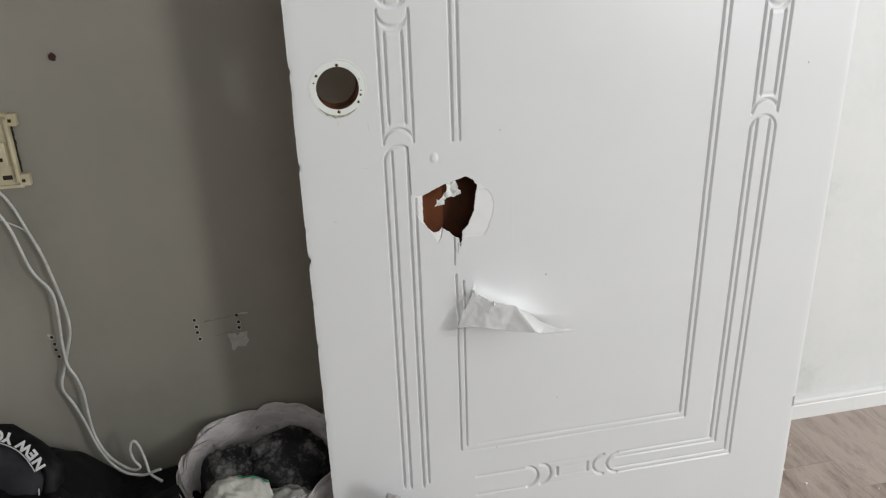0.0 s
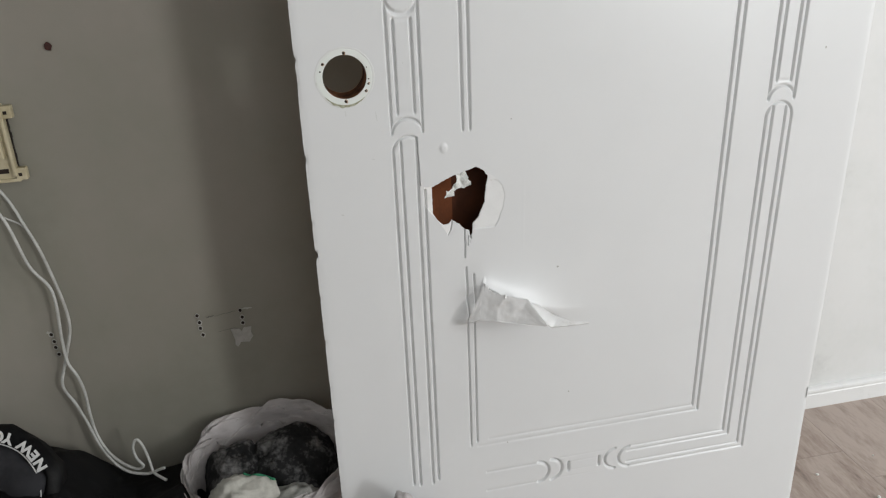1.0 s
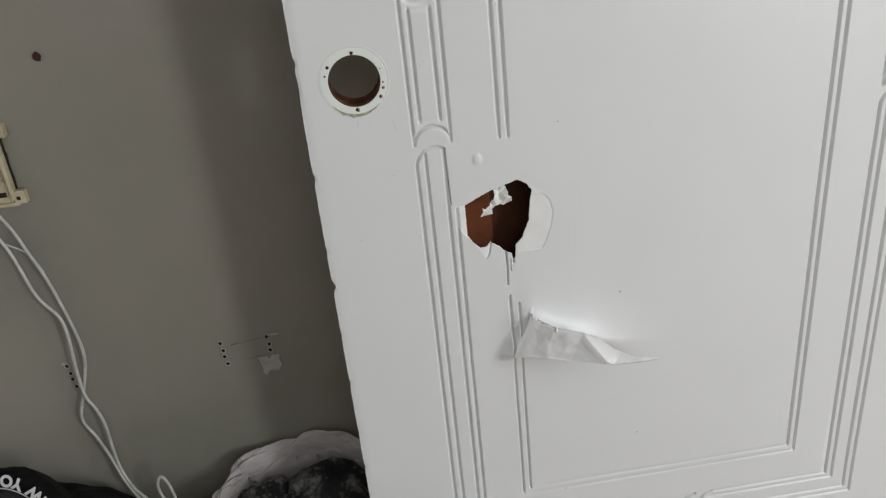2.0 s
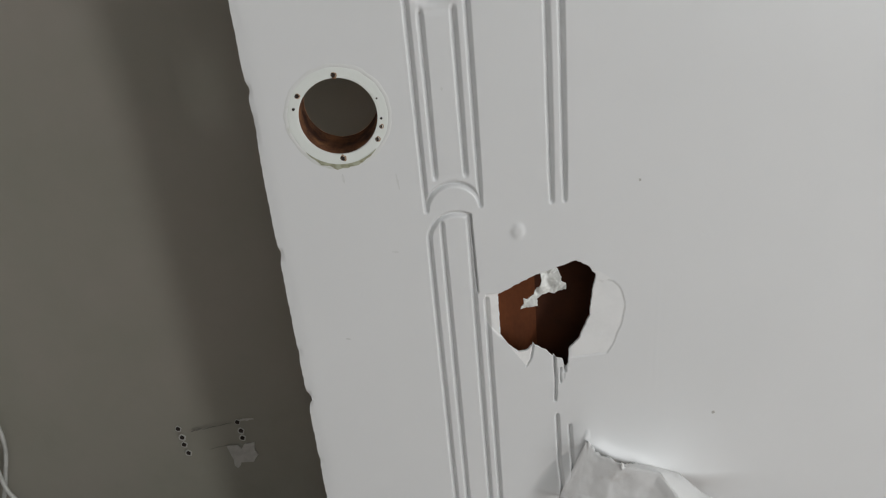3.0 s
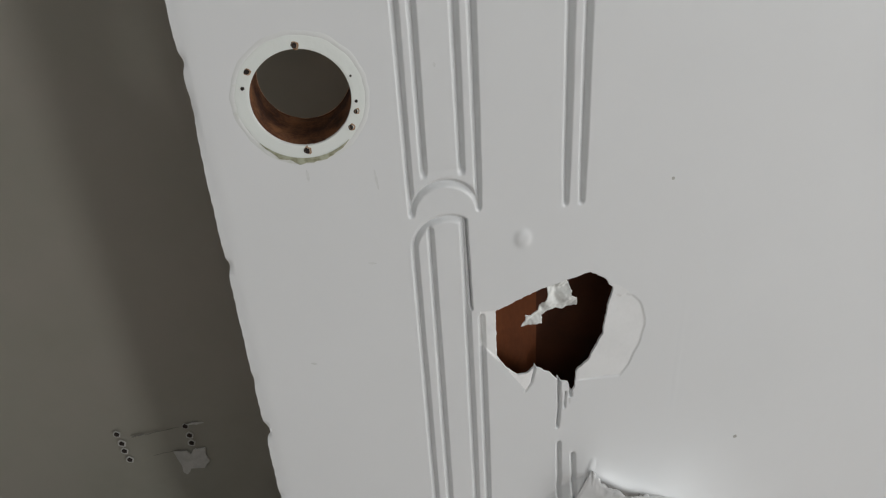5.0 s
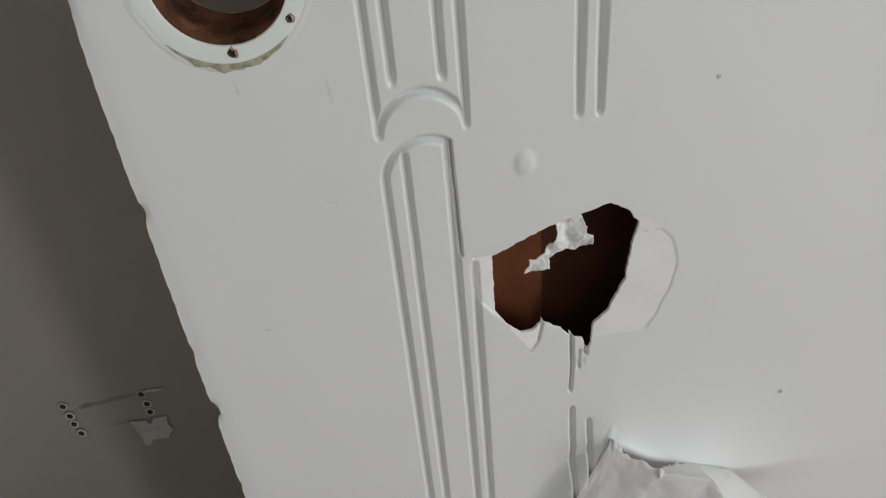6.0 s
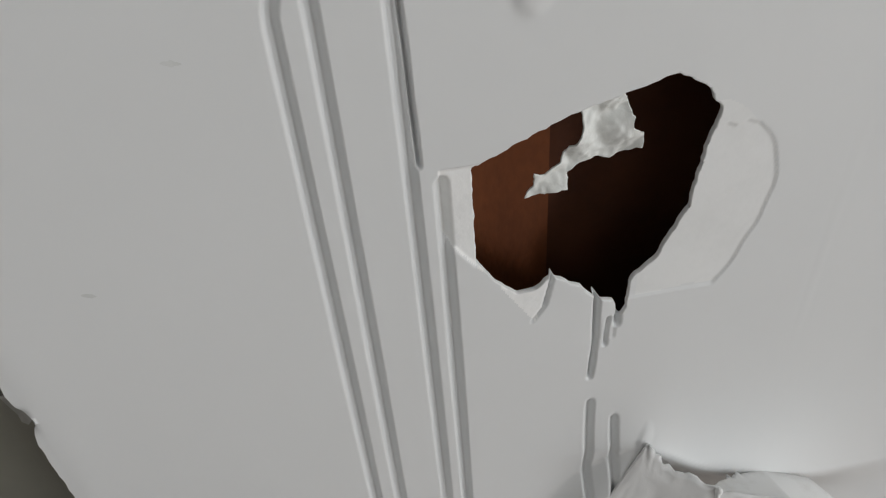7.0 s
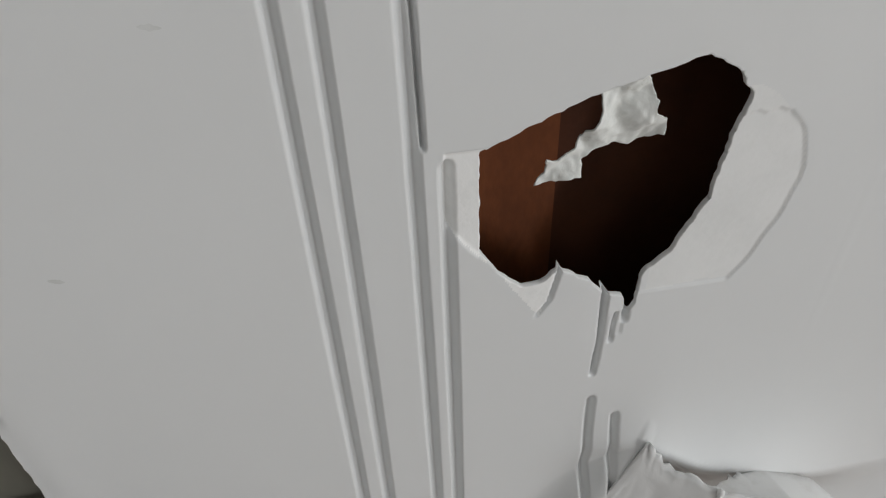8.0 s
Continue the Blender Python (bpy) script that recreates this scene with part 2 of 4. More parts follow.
tagged(part("wall_south", bm, room_paint), "unseen pale wall with openings for the main and fill windows", "wall", kind="structure")
# all three stay out of view; the second and third only house fill lamps
for k, (x0, x1, z0, z1, turn) in enumerate(((WIN_X0, WIN_X1, WIN_Z0, WIN_Z1, 0), (FILL2_X0, FILL2_X1, FILL2_Z0, FILL2_Z1, 0), (FILL3_Y0, FILL3_Y1, FILL3_Z0, FILL3_Z1, 90)), 1):
    win = tagged(new("window_%d" % k), "unseen white-framed window that holds an area lamp", "window", kind="structure")
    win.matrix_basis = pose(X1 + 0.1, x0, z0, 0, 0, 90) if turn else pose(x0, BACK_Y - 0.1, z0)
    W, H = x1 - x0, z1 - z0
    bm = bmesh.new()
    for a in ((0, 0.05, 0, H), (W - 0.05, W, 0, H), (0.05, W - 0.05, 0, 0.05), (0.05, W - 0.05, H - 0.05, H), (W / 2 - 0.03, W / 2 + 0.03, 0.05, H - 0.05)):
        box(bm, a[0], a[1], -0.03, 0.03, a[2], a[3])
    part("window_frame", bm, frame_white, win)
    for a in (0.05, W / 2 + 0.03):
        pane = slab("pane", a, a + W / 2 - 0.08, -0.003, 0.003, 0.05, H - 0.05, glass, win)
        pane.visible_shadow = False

# baseboard: a plain lower board with a rounded bead along its top
bm = bmesh.new()
profile = [(0.012, 0.0), (0.012, 0.036), (0.0105, 0.0385), (0.0105, 0.040), (0.013, 0.042), (0.014, 0.046), (0.013, 0.050), (0.009, 0.0535), (0.003, 0.055), (-0.004, 0.055), (-0.004, 0.0)]
rows = []
for i in range(60):
    x = 0.19 + (X1 - 0.19) * i / 59
    rows.append([bm.verts.new((x, RWALL_Y - d - 0.0006 * fbm(x * 9, z * 40, 1.0), z)) for d, z in profile])
for a, b in zip(rows, rows[1:]):
    for k in range(len(profile)):
        bm.faces.new((a[k], a[(k + 1) % len(profile)], b[(k + 1) % len(profile)], b[k]))
bm.faces.new(rows[0]), bm.faces.new(rows[-1][::-1])
tagged(part("baseboard", bm, trim_paint), "white painted baseboard with a beaded top", "baseboard", kind="structure")

# ---- the door leaf ----
DOOR_W, DOOR_T, DOOR_TOP, SKIN = 0.850, 0.046, 2.035, 0.0022
LOCK, BORE = (0.0612, 0.8905), 0.0290
door = base("door", 0, 0, 0.015, "white moulded hollow-core door leaf, unhung, skin punched through and torn", "door")
MID = 0.423                        # the pattern's axis of symmetry
HOLE = [(0.171, 0.7262), (0.201, 0.7400), (0.237, 0.7502), (0.2465, 0.7445), (0.2540, 0.7340), (0.2510, 0.7195), (0.2484, 0.6952), (0.2388, 0.6732), (0.2300, 0.6640), (0.2290, 0.6500),
        (0.2262, 0.6425), (0.2240, 0.6545), (0.2165, 0.6565), (0.2100, 0.6650), (0.1990, 0.6727), (0.1925, 0.6674), (0.1860, 0.6668), (0.1780, 0.6742), (0.1712, 0.6860)]


def segment(x, z, ax, az, bx, bz):
    """Distance from the points to a straight line."""
    dx, dz = bx - ax, bz - az
    t = np.clip(((x - ax) * dx + (z - az) * dz) / (dx * dx + dz * dz), 0, 1)
    return np.hypot(x - ax - t * dx, z - az - t * dz)


def arc(x, z, cx, cz, r, a0, a1):
    """Distance to an arc from a0 to a1 degrees."""
    ang = np.degrees(np.arctan2(z - cz, x - cx))
    rel = (ang - a0) % 360
    on = np.abs(np.hypot(x - cx, z - cz) - r)
    ends = np.minimum(*[np.hypot(x - cx - r * math.cos(radians(a)), z - cz - r * math.sin(radians(a))) for a in (a0, a1)])
    return np.where(rel <= a1 - a0, on, ends)


def polygon(x, z, pts):
    """Signed distance to a closed outline (negative inside) and the nearest point on it."""
    best = np.full(x.shape, 9.0)
    px, pz = np.zeros_like(x), np.zeros_like(x)
    inside = np.zeros(x.shape, bool)
    for (ax, az), (bx, bz) in zip(pts, pts[1:] + pts[:1]):
        dx, dz = bx - ax, bz - az
        t = np.clip(((x - ax) * dx + (z - az) * dz) / (dx * dx + dz * dz), 0, 1)
        qx, qz = ax + t * dx, az + t * dz
        d = np.hypot(x - qx, z - qz)
        near = d < best
        best, px, pz = np.where(near, d, best), np.where(near, qx, px), np.where(near, qz, pz)
        with np.errstate(divide="ignore", invalid="ignore"):
            cross = ((az > z) != (bz > z)) & (x < (bx - ax) * (z - az) / (bz - az) + ax)
        inside ^= cross
    return np.where(inside, -best, best), px, pz


def ragged(pts, step, size, seed):
    """The outline cut into short pieces and roughened, as torn board is."""
    out, rnd = [], random.Random(seed)
    for (ax, az), (bx, bz) in zip(pts, pts[1:] + pts[:1]):
        n = max(1, int(math.hypot(bx - ax, bz - az) / step))
        for k in range(n):
            t = k / n
            out.append((ax + (bx - ax) * t + rnd.uniform(-size, size), az + (bz - az) * t + rnd.uniform(-size, size)))
    return out


HOLE_CUT = ragged(HOLE, 0.0022, 0.0004, 4)


def smooth(a, lo, hi):
    t = np.clip((a - lo) / (hi - lo), 0, 1)
    return t * t * (3 - 2 * t)


def eased(x, at, value):
    """A bent line through the values, its corners rounded off."""
    fine = np.arange(0.10, 0.52, 0.001)
    bell = np.exp(-(np.arange(-24, 25) / 12.0) ** 2)
    return np.interp(x, fine, np.convolve(np.pad(np.interp(fine, at, value), 24, mode="edge"), bell / bell.sum(), mode="valid"))


def scoop(x, z):
    """How far the torn skin curls out: it sweeps up to the tear from above, and rises in a ridge beside the grooves."""
    tear = eased(x, [0.200, 0.242, 0.269, 0.304, 0.318, 0.340, 0.370, 0.420], [0.556, 0.569, 0.548, 0.532, 0.526, 0.515, 0.506, 0.500])
    lift = eased(x, [0.195, 0.215, 0.242, 0.269, 0.302, 0.320, 0.345, 0.375, 0.410, 0.460], [0.0, 0.002, 0.0105, 0.0150, 0.0150, 0.0140, 0.0090, 0.0035, 0.001, 0.0])
    up = np.exp(-np.clip(z - tear, 0, 1) / np.interp(x, [0.20, 0.25, 0.30, 0.40], [0.012, 0.018, 0.024, 0.030]))
    down = np.exp(-(np.clip(tear - z, 0, 1) / 0.017) ** 2)
    out = lift * np.where(z > tear, up, down)
    ridge = np.interp(z, [0.500, 0.513, 0.571, 0.5765], [0.2125, 0.2180, 0.2420, 0.2440])
    high = np.interp(z, [0.488, 0.500, 0.511, 0.530, 0.567, 0.578, 0.592], [0.0, 0.002, 0.0135, 0.0145, 0.0098, 0.0050, 0.0])
    left = smooth(1 - (ridge - x) / np.interp(z, [0.50, 0.52, 0.575], [0.030, 0.026, 0.010]), 0, 1)
    right = np.exp(-(np.clip(x - ridge, 0, 1) / np.interp(z, [0.55, 0.575], [0.030, 0.012])) ** 2)
    return np.maximum(out, high * np.where(x < ridge, left ** 1.3, right))


def pressed(x, z):
    """How far the pressed and damaged skin lies behind its plain face (metres, inward positive)."""
    lines, faint = [], []
    true_x = x
    x = x - 0.0085 * np.clip((z - 0.22) / 0.65, 0, 1.3) * smooth(x, 0.45, 0.60)      # the pattern was pressed a little askew
    r, c = 0.0215, 0.1405
    for side in (0, 1):
        X = (lambda a: 2 * MID - a) if side else (lambda a: a)
        cx = X(c)
        lines += [segment(x, z, X(0.119), 0.808, X(0.119), 0.988), segment(x, z, X(0.162), 0.808, X(0.162), 0.988)]
        lines += [arc(x, z, cx, 0.8065, r, 5, 175), arc(x, z, cx, 0.988, r, 185, 355)]
        lines += [segment(x, z, X(0.1285), 0.836, X(0.1285), 0.959), segment(x, z, X(0.1520), 0.836, X(0.1520), 0.959)]
        faint += [segment(x, z, X(0.1285), 0.836, X(0.1520), 0.836), segment(x, z, X(0.1285), 0.960, X(0.1520), 0.960)]
        # the long loops above and below the small panel
        lines += [arc(x, z, cx, 1.0155, r, 180, 360)]
        lines += [segment(x, z, X(a), 1.0 if a in (0.130, 0.1515) else 1.0155, X(a), 1.80) for a in (0.119, 0.130, 0.1515, 0.162)]
        if side:
            lines += [arc(x, z, cx, 0.7815, r, 0, 180)]
            lines += [segment(x, z, X(a), top, X(a), low) for a, top, low in ((0.119, 0.7815, 0.1685), (0.130, 0.796, 0.180), (0.1515, 0.796, 0.2015), (0.162, 0.7815, 0.2115))]
        else:
            lines += [arc(x, z, cx, 0.7815, r, 62, 180)]
            lines += [segment(x, z, a, top, a, low) for a, top, low in ((0.119, 0.7815, 0.210), (0.130, 0.795, 0.207), (0.1515, 0.800, 0.206), (0.1610, 0.722, 0.213))]
    lines += [segment(x, z, 0.2185, 0.805, 0.2185, 1.80), segment(x, z, 0.2290, 0.805, 0.2290, 1.80)]
    thin = [segment(x, z, 0.2180, 0.594, 0.2190, 0.269), segment(x, z, 0.2290, 0.582, 0.2290, 0.276)]
    lines += [segment(x, z, 0.6275, 0.2665, 0.6275, 1.80), segment(x, z, 0.6170, 0.277, 0.6170, 1.80)]
    fade = smooth(x, 0.23, 0.42)
    bottom = [segment(x, z, 0.231, 0.266, 0.6275, 0.266), segment(x, z, 0.250, 0.277, 0.617, 0.277)]
    low = [segment(x, z, 0.497, 0.2115, 0.684, 0.2115), segment(x, z, 0.500, 0.2020, 0.695, 0.2020), segment(x, z, 0.500, 0.179, 0.716, 0.179), segment(x, z, 0.505, 0.1685, 0.727, 0.1685)]
    curls = [arc(x, z, 0.5055, 0.1900, r, 95, 265), arc(x, z, 0.4790, 0.1910, 0.021, 95, 265), arc(x, z, 0.3580, 0.1910, 0.021, -85, 85), arc(x, z, 0.3345, 0.1900, 0.0205, -85, 85)]
    curls += [segment(x, z, 0.391, 0.183, 0.391, 0.200), segment(x, z, 0.447, 0.183, 0.447, 0.201)]
    faint += [segment(x, z, 0.372, 0.2125, 0.468, 0.2125), segment(x, z, 0.372, 0.1705, 0.468, 0.1705), segment(x, z, 0.391, 0.2005, 0.447, 0.2005), segment(x, z, 0.391, 0.183, 0.447, 0.183)]
    faint += [segment(x, z, 0.245, 0.209, 0.334, 0.209), segment(x, z, 0.245, 0.170, 0.334, 0.170)]

    def cut(ds, half, deep):
        d = np.min(ds, axis=0)
        k = np.clip(d / half, 0, 1)
        return deep * (0.55 * (1 - k) + 0.45 * (0.5 + 0.5 * np.cos(math.pi * k)))
    h = np.maximum(cut(lines, 0.0030, 0.0046), cut(thin, 0.0023, 0.0042))
    h = np.maximum(h, cut(low, 0.0029, 0.0026))
    h = np.maximum(h, cut(curls, 0.0034, 0.0060))
    h = np.maximum(h, cut(bottom, 0.0029, 0.0022) * (0.25 + 0.75 * fade))
    h = np.maximum(h, cut(faint, 0.0032, 0.0011))
    x = true_x
    # slow waves of the thin skin
    h += 0.0007 * np.sin(7.1 * x + 1.3) * np.sin(5.3 * z + 0.6) + 0.0004 * np.sin(17 * x + 9 * z) * np.sin(13 * z - 6 * x)
    # filler patch that ends in a step beside the inner groove and over the hole
    patch = smooth(x, 0.1545, 0.1556) * (1 - smooth(x, 0.24, 0.34)) * smooth(z + 0.0006 * np.sin(x * 900), 0.7275, 0.7284) * (1 - smooth(z, 0.79, 0.84))
    h -= 0.0011 * patch
    # thin round layer that has come away round the hole
    ang = np.arctan2(z - 0.697, x - 0.228)
    rad = 0.0505 + 0.016 * np.clip(np.cos(ang + 1.95), 0, 1) ** 2 + 0.0010 * np.sin(5 * ang) + 0.0003 * np.sin(17 * ang)
    peel = 1 - smooth(np.hypot(x - 0.228, z - 0.697) - rad, -0.0005, 0.0005)
    h += 0.0009 * peel * np.where(x > 0.226, smooth(z, 0.6548, 0.6556), 1.0) * (1 - smooth(z, 0.732, 0.742)) * (0.15 + 0.85 * smooth(x, 0.205, 0.235))
    # bare strip beside the hole
    h += 0.0012 * smooth(x, 0.1600, 0.1608) * (1 - smooth(x, 0.1725, 0.1735)) * smooth(z - 0.9 * np.clip(0.171 - x, 0, 1) * 1.5, 0.683, 0.685) * (1 - smooth(z, 0.7268, 0.7275))
    # splits that run down from the hole
    for ax, az, bx, bz, half, deep in ((0.1533, 0.800, 0.1545, 0.7300, 0.0011, 0.0055), (0.2172, 0.657, 0.2178, 0.634, 0.0017, 0.0060), (0.2178, 0.634, 0.2168, 0.611, 0.0015, 0.0048), (0.2226, 0.645, 0.2219, 0.630, 0.0011, 0.0034), (0.1992, 0.6727, 0.1963, 0.658, 0.0010, 0.0030), (0.1963, 0.658, 0.1918, 0.651, 0.0008, 0.0022), (0.2262, 0.646, 0.2262, 0.641, 0.0016, 0.0050)):
        h = np.maximum(h, cut([segment(x, z, ax, az, bx, bz)], half, deep))
    # a knock that stands proud, and the buckle round the torn tongue
    h -= 0.0013 * np.exp(-(((x - 0.1905) ** 2 + 0.6 * (z - 0.782) ** 2) / 0.0050 ** 2) ** 2)
    h -= scoop(x, z)
    # hair scratch
    h -= 0.00014 * np.exp(-((x - 0.3075 - 0.01 * (z - 0.68)) / 0.0010) ** 2) * smooth(z, 0.60, 0.64) * (1 - smooth(z, 0.71, 0.74))
    return h


def spacing(lo, hi, coarse, zones):
    """Grid lines: coarse, but fine inside each zone (from, to, step)."""
    out, a = [], lo
    while a < hi - 1e-6:
        out.append(a)
        a += min([s for f, t, s in zones if f - 1e-9 <= a < t] + [coarse])
    return np.array(out + [hi])


gx = spacing(0.0, DOOR_W, 0.006, [(0, 0.004, 0.002), (0.03, 0.10, 0.0022), (0.113, 0.167, 0.0005), (0.167, 0.286, 0.0007), (0.286, 0.31, 0.0016), (0.31, 0.51, 0.0014), (0.611, 0.646, 0.0007), (0.678, 0.746, 0.0007)])
gz = spacing(-0.013, DOOR_TOP, 0.005, [(0.160, 0.218, 0.0014), (0.258, 0.284, 0.0016), (0.48, 0.60, 0.0015), (0.60, 0.765, 0.0008), (0.765, 0.83, 0.0011), (0.83, 0.92, 0.0022), (0.92, 1.04, 0.0025), (1.05, DOOR_TOP, 0.03)])
GX, GZ = np.meshgrid(gx, gz)
x, z = GX.ravel(), GZ.ravel()
# worn left edge with chips
chips = [(0.643, 0.006, 0.0042), (0.890, 0.020, 0.0012), (0.917, 0.005, 0.0020), (0.784, 0.006, 0.0018), (0.50, 0.006, 0.0009), (0.690, 0.004, 0.0008), (0.42, 0.006, 0.0008), (0.36, 0.005, 0.0012), (0.575, 0.005, 0.0007)]
wear = sum(d * np.exp(-((z - c) / w) ** 2) for c, w, d in chips) + 0.0004 * np.abs(np.sin(z * 310) * np.sin(z * 97))
x = np.where(GX.ravel() < 1e-6, x + wear - 0.0018, x)
x = np.where(GX.ravel() > DOOR_W - 1e-6, x - 0.0006 * np.abs(np.sin(z * 260) * np.sin(z * 71)) - 0.002 * np.exp(-((z - 0.26) / 0.02) ** 2) - 0.0012 * np.exp(-((z - 0.175) / 0.016) ** 2), x)
sd, px, pz = polygon(x, z, HOLE_CUT)
ld = np.hypot(x - LOCK[0], z - LOCK[1]) - BORE
gone = (sd < 0) | (ld < 0)
nx, nz = len(gx), len(gz)
idx = np.arange(nx * nz).reshape(nz, nx)
quads = np.stack([idx[:-1, :-1], idx[:-1, 1:], idx[1:, 1:], idx[1:, :-1]], -1).reshape(-1, 4)
quads = quads[~gone[quads].all(1)]
snap = (sd < 0) & (sd > -0.01)
x, z = np.where(snap, px, x), np.where(snap, pz, z)
lk = (ld < 0) & (ld > -0.01)
away = np.maximum(np.hypot(x - LOCK[0], z - LOCK[1]), 1e-6)
x, z = np.where(lk, LOCK[0] + (x - LOCK[0]) * BORE / away, x), np.where(lk, LOCK[1] + (z - LOCK[1]) * BORE / away, z)
y = pressed(x, z)
# edges eased over
y += 0.0016 * np.exp(-((x) / 0.0016) ** 2) + 0.0016 * np.exp(-((DOOR_W - x) / 0.0016) ** 2)
used = np.unique(quads)
renum = np.full(nx * nz, -1)
renum[used] = np.arange(len(used))
quads = renum[quads]
verts = np.stack([x, y, z], 1)[used]
# the torn rims go back by the skin's thickness
count = collections.Counter()
for q in quads.tolist():
    for a, b in zip(q, q[1:] + q[:1]):
        count[(a, b)] += 1
rim = [(a, b) for (a, b) in count if (b, a) not in count]
rim = [(a, b) for a, b in rim if 0.02 < verts[a][0] < 0.30 and 0.6 < verts[a][2] < 0.95]
back, extra = {}, []
for a, b in rim:
    for v in (a, b):
        if v not in back:
            back[v] = len(verts) + len(extra)
            extra.append((verts[v][0], verts[v][1] + SKIN, verts[v][2]))
faces = quads.tolist()
n_front = len(faces)
faces += [(b, a, back[a], back[b]) for a, b in rim]
skin = from_arrays("front_skin", np.vstack([verts, extra]).tolist() if extra else verts.tolist(), faces, [door_paint, bare_layer, bare_layer, raw_skin], door, "white painted pressed skin with grooved ornament")
flags = np.zeros(len(faces), dtype=np.int32)
flags[n_front:] = 1
mid = verts[np.array(quads)].mean(1)
mx, mz = mid[:, 0], mid[:, 2]
mang = np.arctan2(mz - 0.697, mx - 0.228)
mrad = 0.0505 + 0.016 * np.clip(np.cos(mang + 1.95), 0, 1) ** 2 + 0.0010 * np.sin(5 * mang) + 0.0003 * np.sin(17 * mang)
bare = (np.hypot(mx - 0.228, mz - 0.697) < mrad) & (mz < 0.738) & (mx > 0.232) & (mz > 0.6560 + 0.0008 * np.sin(mx * 180) + 0.0004 * np.sin(mx * 700))      # right of the hole
raw = (mx > 0.1795) & (mx < 0.1975) & (mz < 0.676) & (mz > 0.650 + np.where(mx < 0.193, 1.6 * (0.193 - mx), 4.0 * (mx - 0.193)))              # sliver under it
raw |= (mx > 0.1602) & (mx < 0.1735) & (mz < 0.7272) & (mz > 0.684 + 1.35 * (0.171 - mx))                     # strip beside it
flags[:n_front][bare] = 2
flags[:n_front][raw] = 3
skin.data.polygons.foreach_set("material_index", flags)

# back skin with the same bore, edge boards and rails
bm = bmesh.new()
n = 48
inner = [(LOCK[0] + BORE * math.cos(2 * math.pi * k / n), LOCK[1] + BORE * math.sin(2 * math.pi * k / n)) for k in range(n)]
outer = []
for k in range(n):
    c, s = math.cos(2 * math.pi * k / n), math.sin(2 * math.pi * k / n)
    m = 0.045 / max(abs(c), abs(s))
    outer.append((LOCK[0] + m * c, LOCK[1] + m * s))
for y0 in (DOOR_T - SKIN, DOOR_T):
    vi, vo = [bm.verts.new((a, y0, b)) for a, b in inner], [bm.verts.new((a, y0, b)) for a, b in outer]
    for k in range(n):
        bm.faces.new((vi[k], vi[(k + 1) % n], vo[(k + 1) % n], vo[k]))
    x0, x1, z0, z1 = LOCK[0] - 0.045, LOCK[0] + 0.045, LOCK[1] - 0.045, LOCK[1] + 0.045
    for a in ((0.002, x0, z0, z1), (x1, DOOR_W - 0.002, z0, z1), (0.002, DOOR_W - 0.002, -0.013, z0), (0.002, DOOR_W - 0.002, z1, DOOR_TOP)):
        bm.faces.new([bm.verts.new((p, y0, q)) for p, q in ((a[0], a[2]), (a[1], a[2]), (a[1], a[3]), (a[0], a[3]))])
me = bpy.data.meshes.new("back_skin")
bm.to_mesh(me), bm.free()
# inner face takes the darkened copy, which paints the cavity's shade
finish("back_skin", me, [shaded_fibre, veneer], door, "brown fibreboard back skin", False)
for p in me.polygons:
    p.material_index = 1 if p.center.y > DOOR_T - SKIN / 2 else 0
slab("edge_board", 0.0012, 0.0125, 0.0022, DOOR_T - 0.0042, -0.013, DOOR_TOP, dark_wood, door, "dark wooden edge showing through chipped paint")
slab("edge_board", DOOR_W - 0.0125, DOOR_W - 0.0012, 0.0022, DOOR_T - 0.0042, -0.013, DOOR_TOP, trim_paint, door, "white painted edge board")
slab("bottom_rail", 0.013, DOOR_W - 0.013, 0.0055, DOOR_T - 0.0042, -0.015, 0.05, dark_wood, door)
slab("top_rail", 0.013, DOOR_W - 0.013, 0.0055, DOOR_T - 0.0042, DOOR_TOP - 0.05, DOOR_TOP, dark_wood, door)
# stiff strip glued inside, seen through the hole, in the lit fibreboard colour
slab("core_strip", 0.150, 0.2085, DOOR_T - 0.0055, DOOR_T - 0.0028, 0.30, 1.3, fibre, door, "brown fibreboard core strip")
# lock bore
bm = bmesh.new()
rings = []
for y0 in np.linspace(0.0012, DOOR_T, 9):
    rings.append([bm.verts.new((LOCK[0] + (BORE + 0.0002 + 0.0006 * fbm(math.cos(a) * 2, math.sin(a) * 2, y0 * 90)) * math.cos(a), y0, LOCK[1] + (BORE + 0.0002 + 0.0006 * fbm(math.cos(a) * 2, math.sin(a) * 2, y0 * 90)) * math.sin(a))) for a in np.linspace(0, 2 * math.pi, 65)[:-1]])
for a, b in zip(rings, rings[1:]):
    for k in range(64):
        bm.faces.new((a[k], a[(k + 1) % 64], b[(k + 1) % 64], b[k]))
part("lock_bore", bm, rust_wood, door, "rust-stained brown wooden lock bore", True)
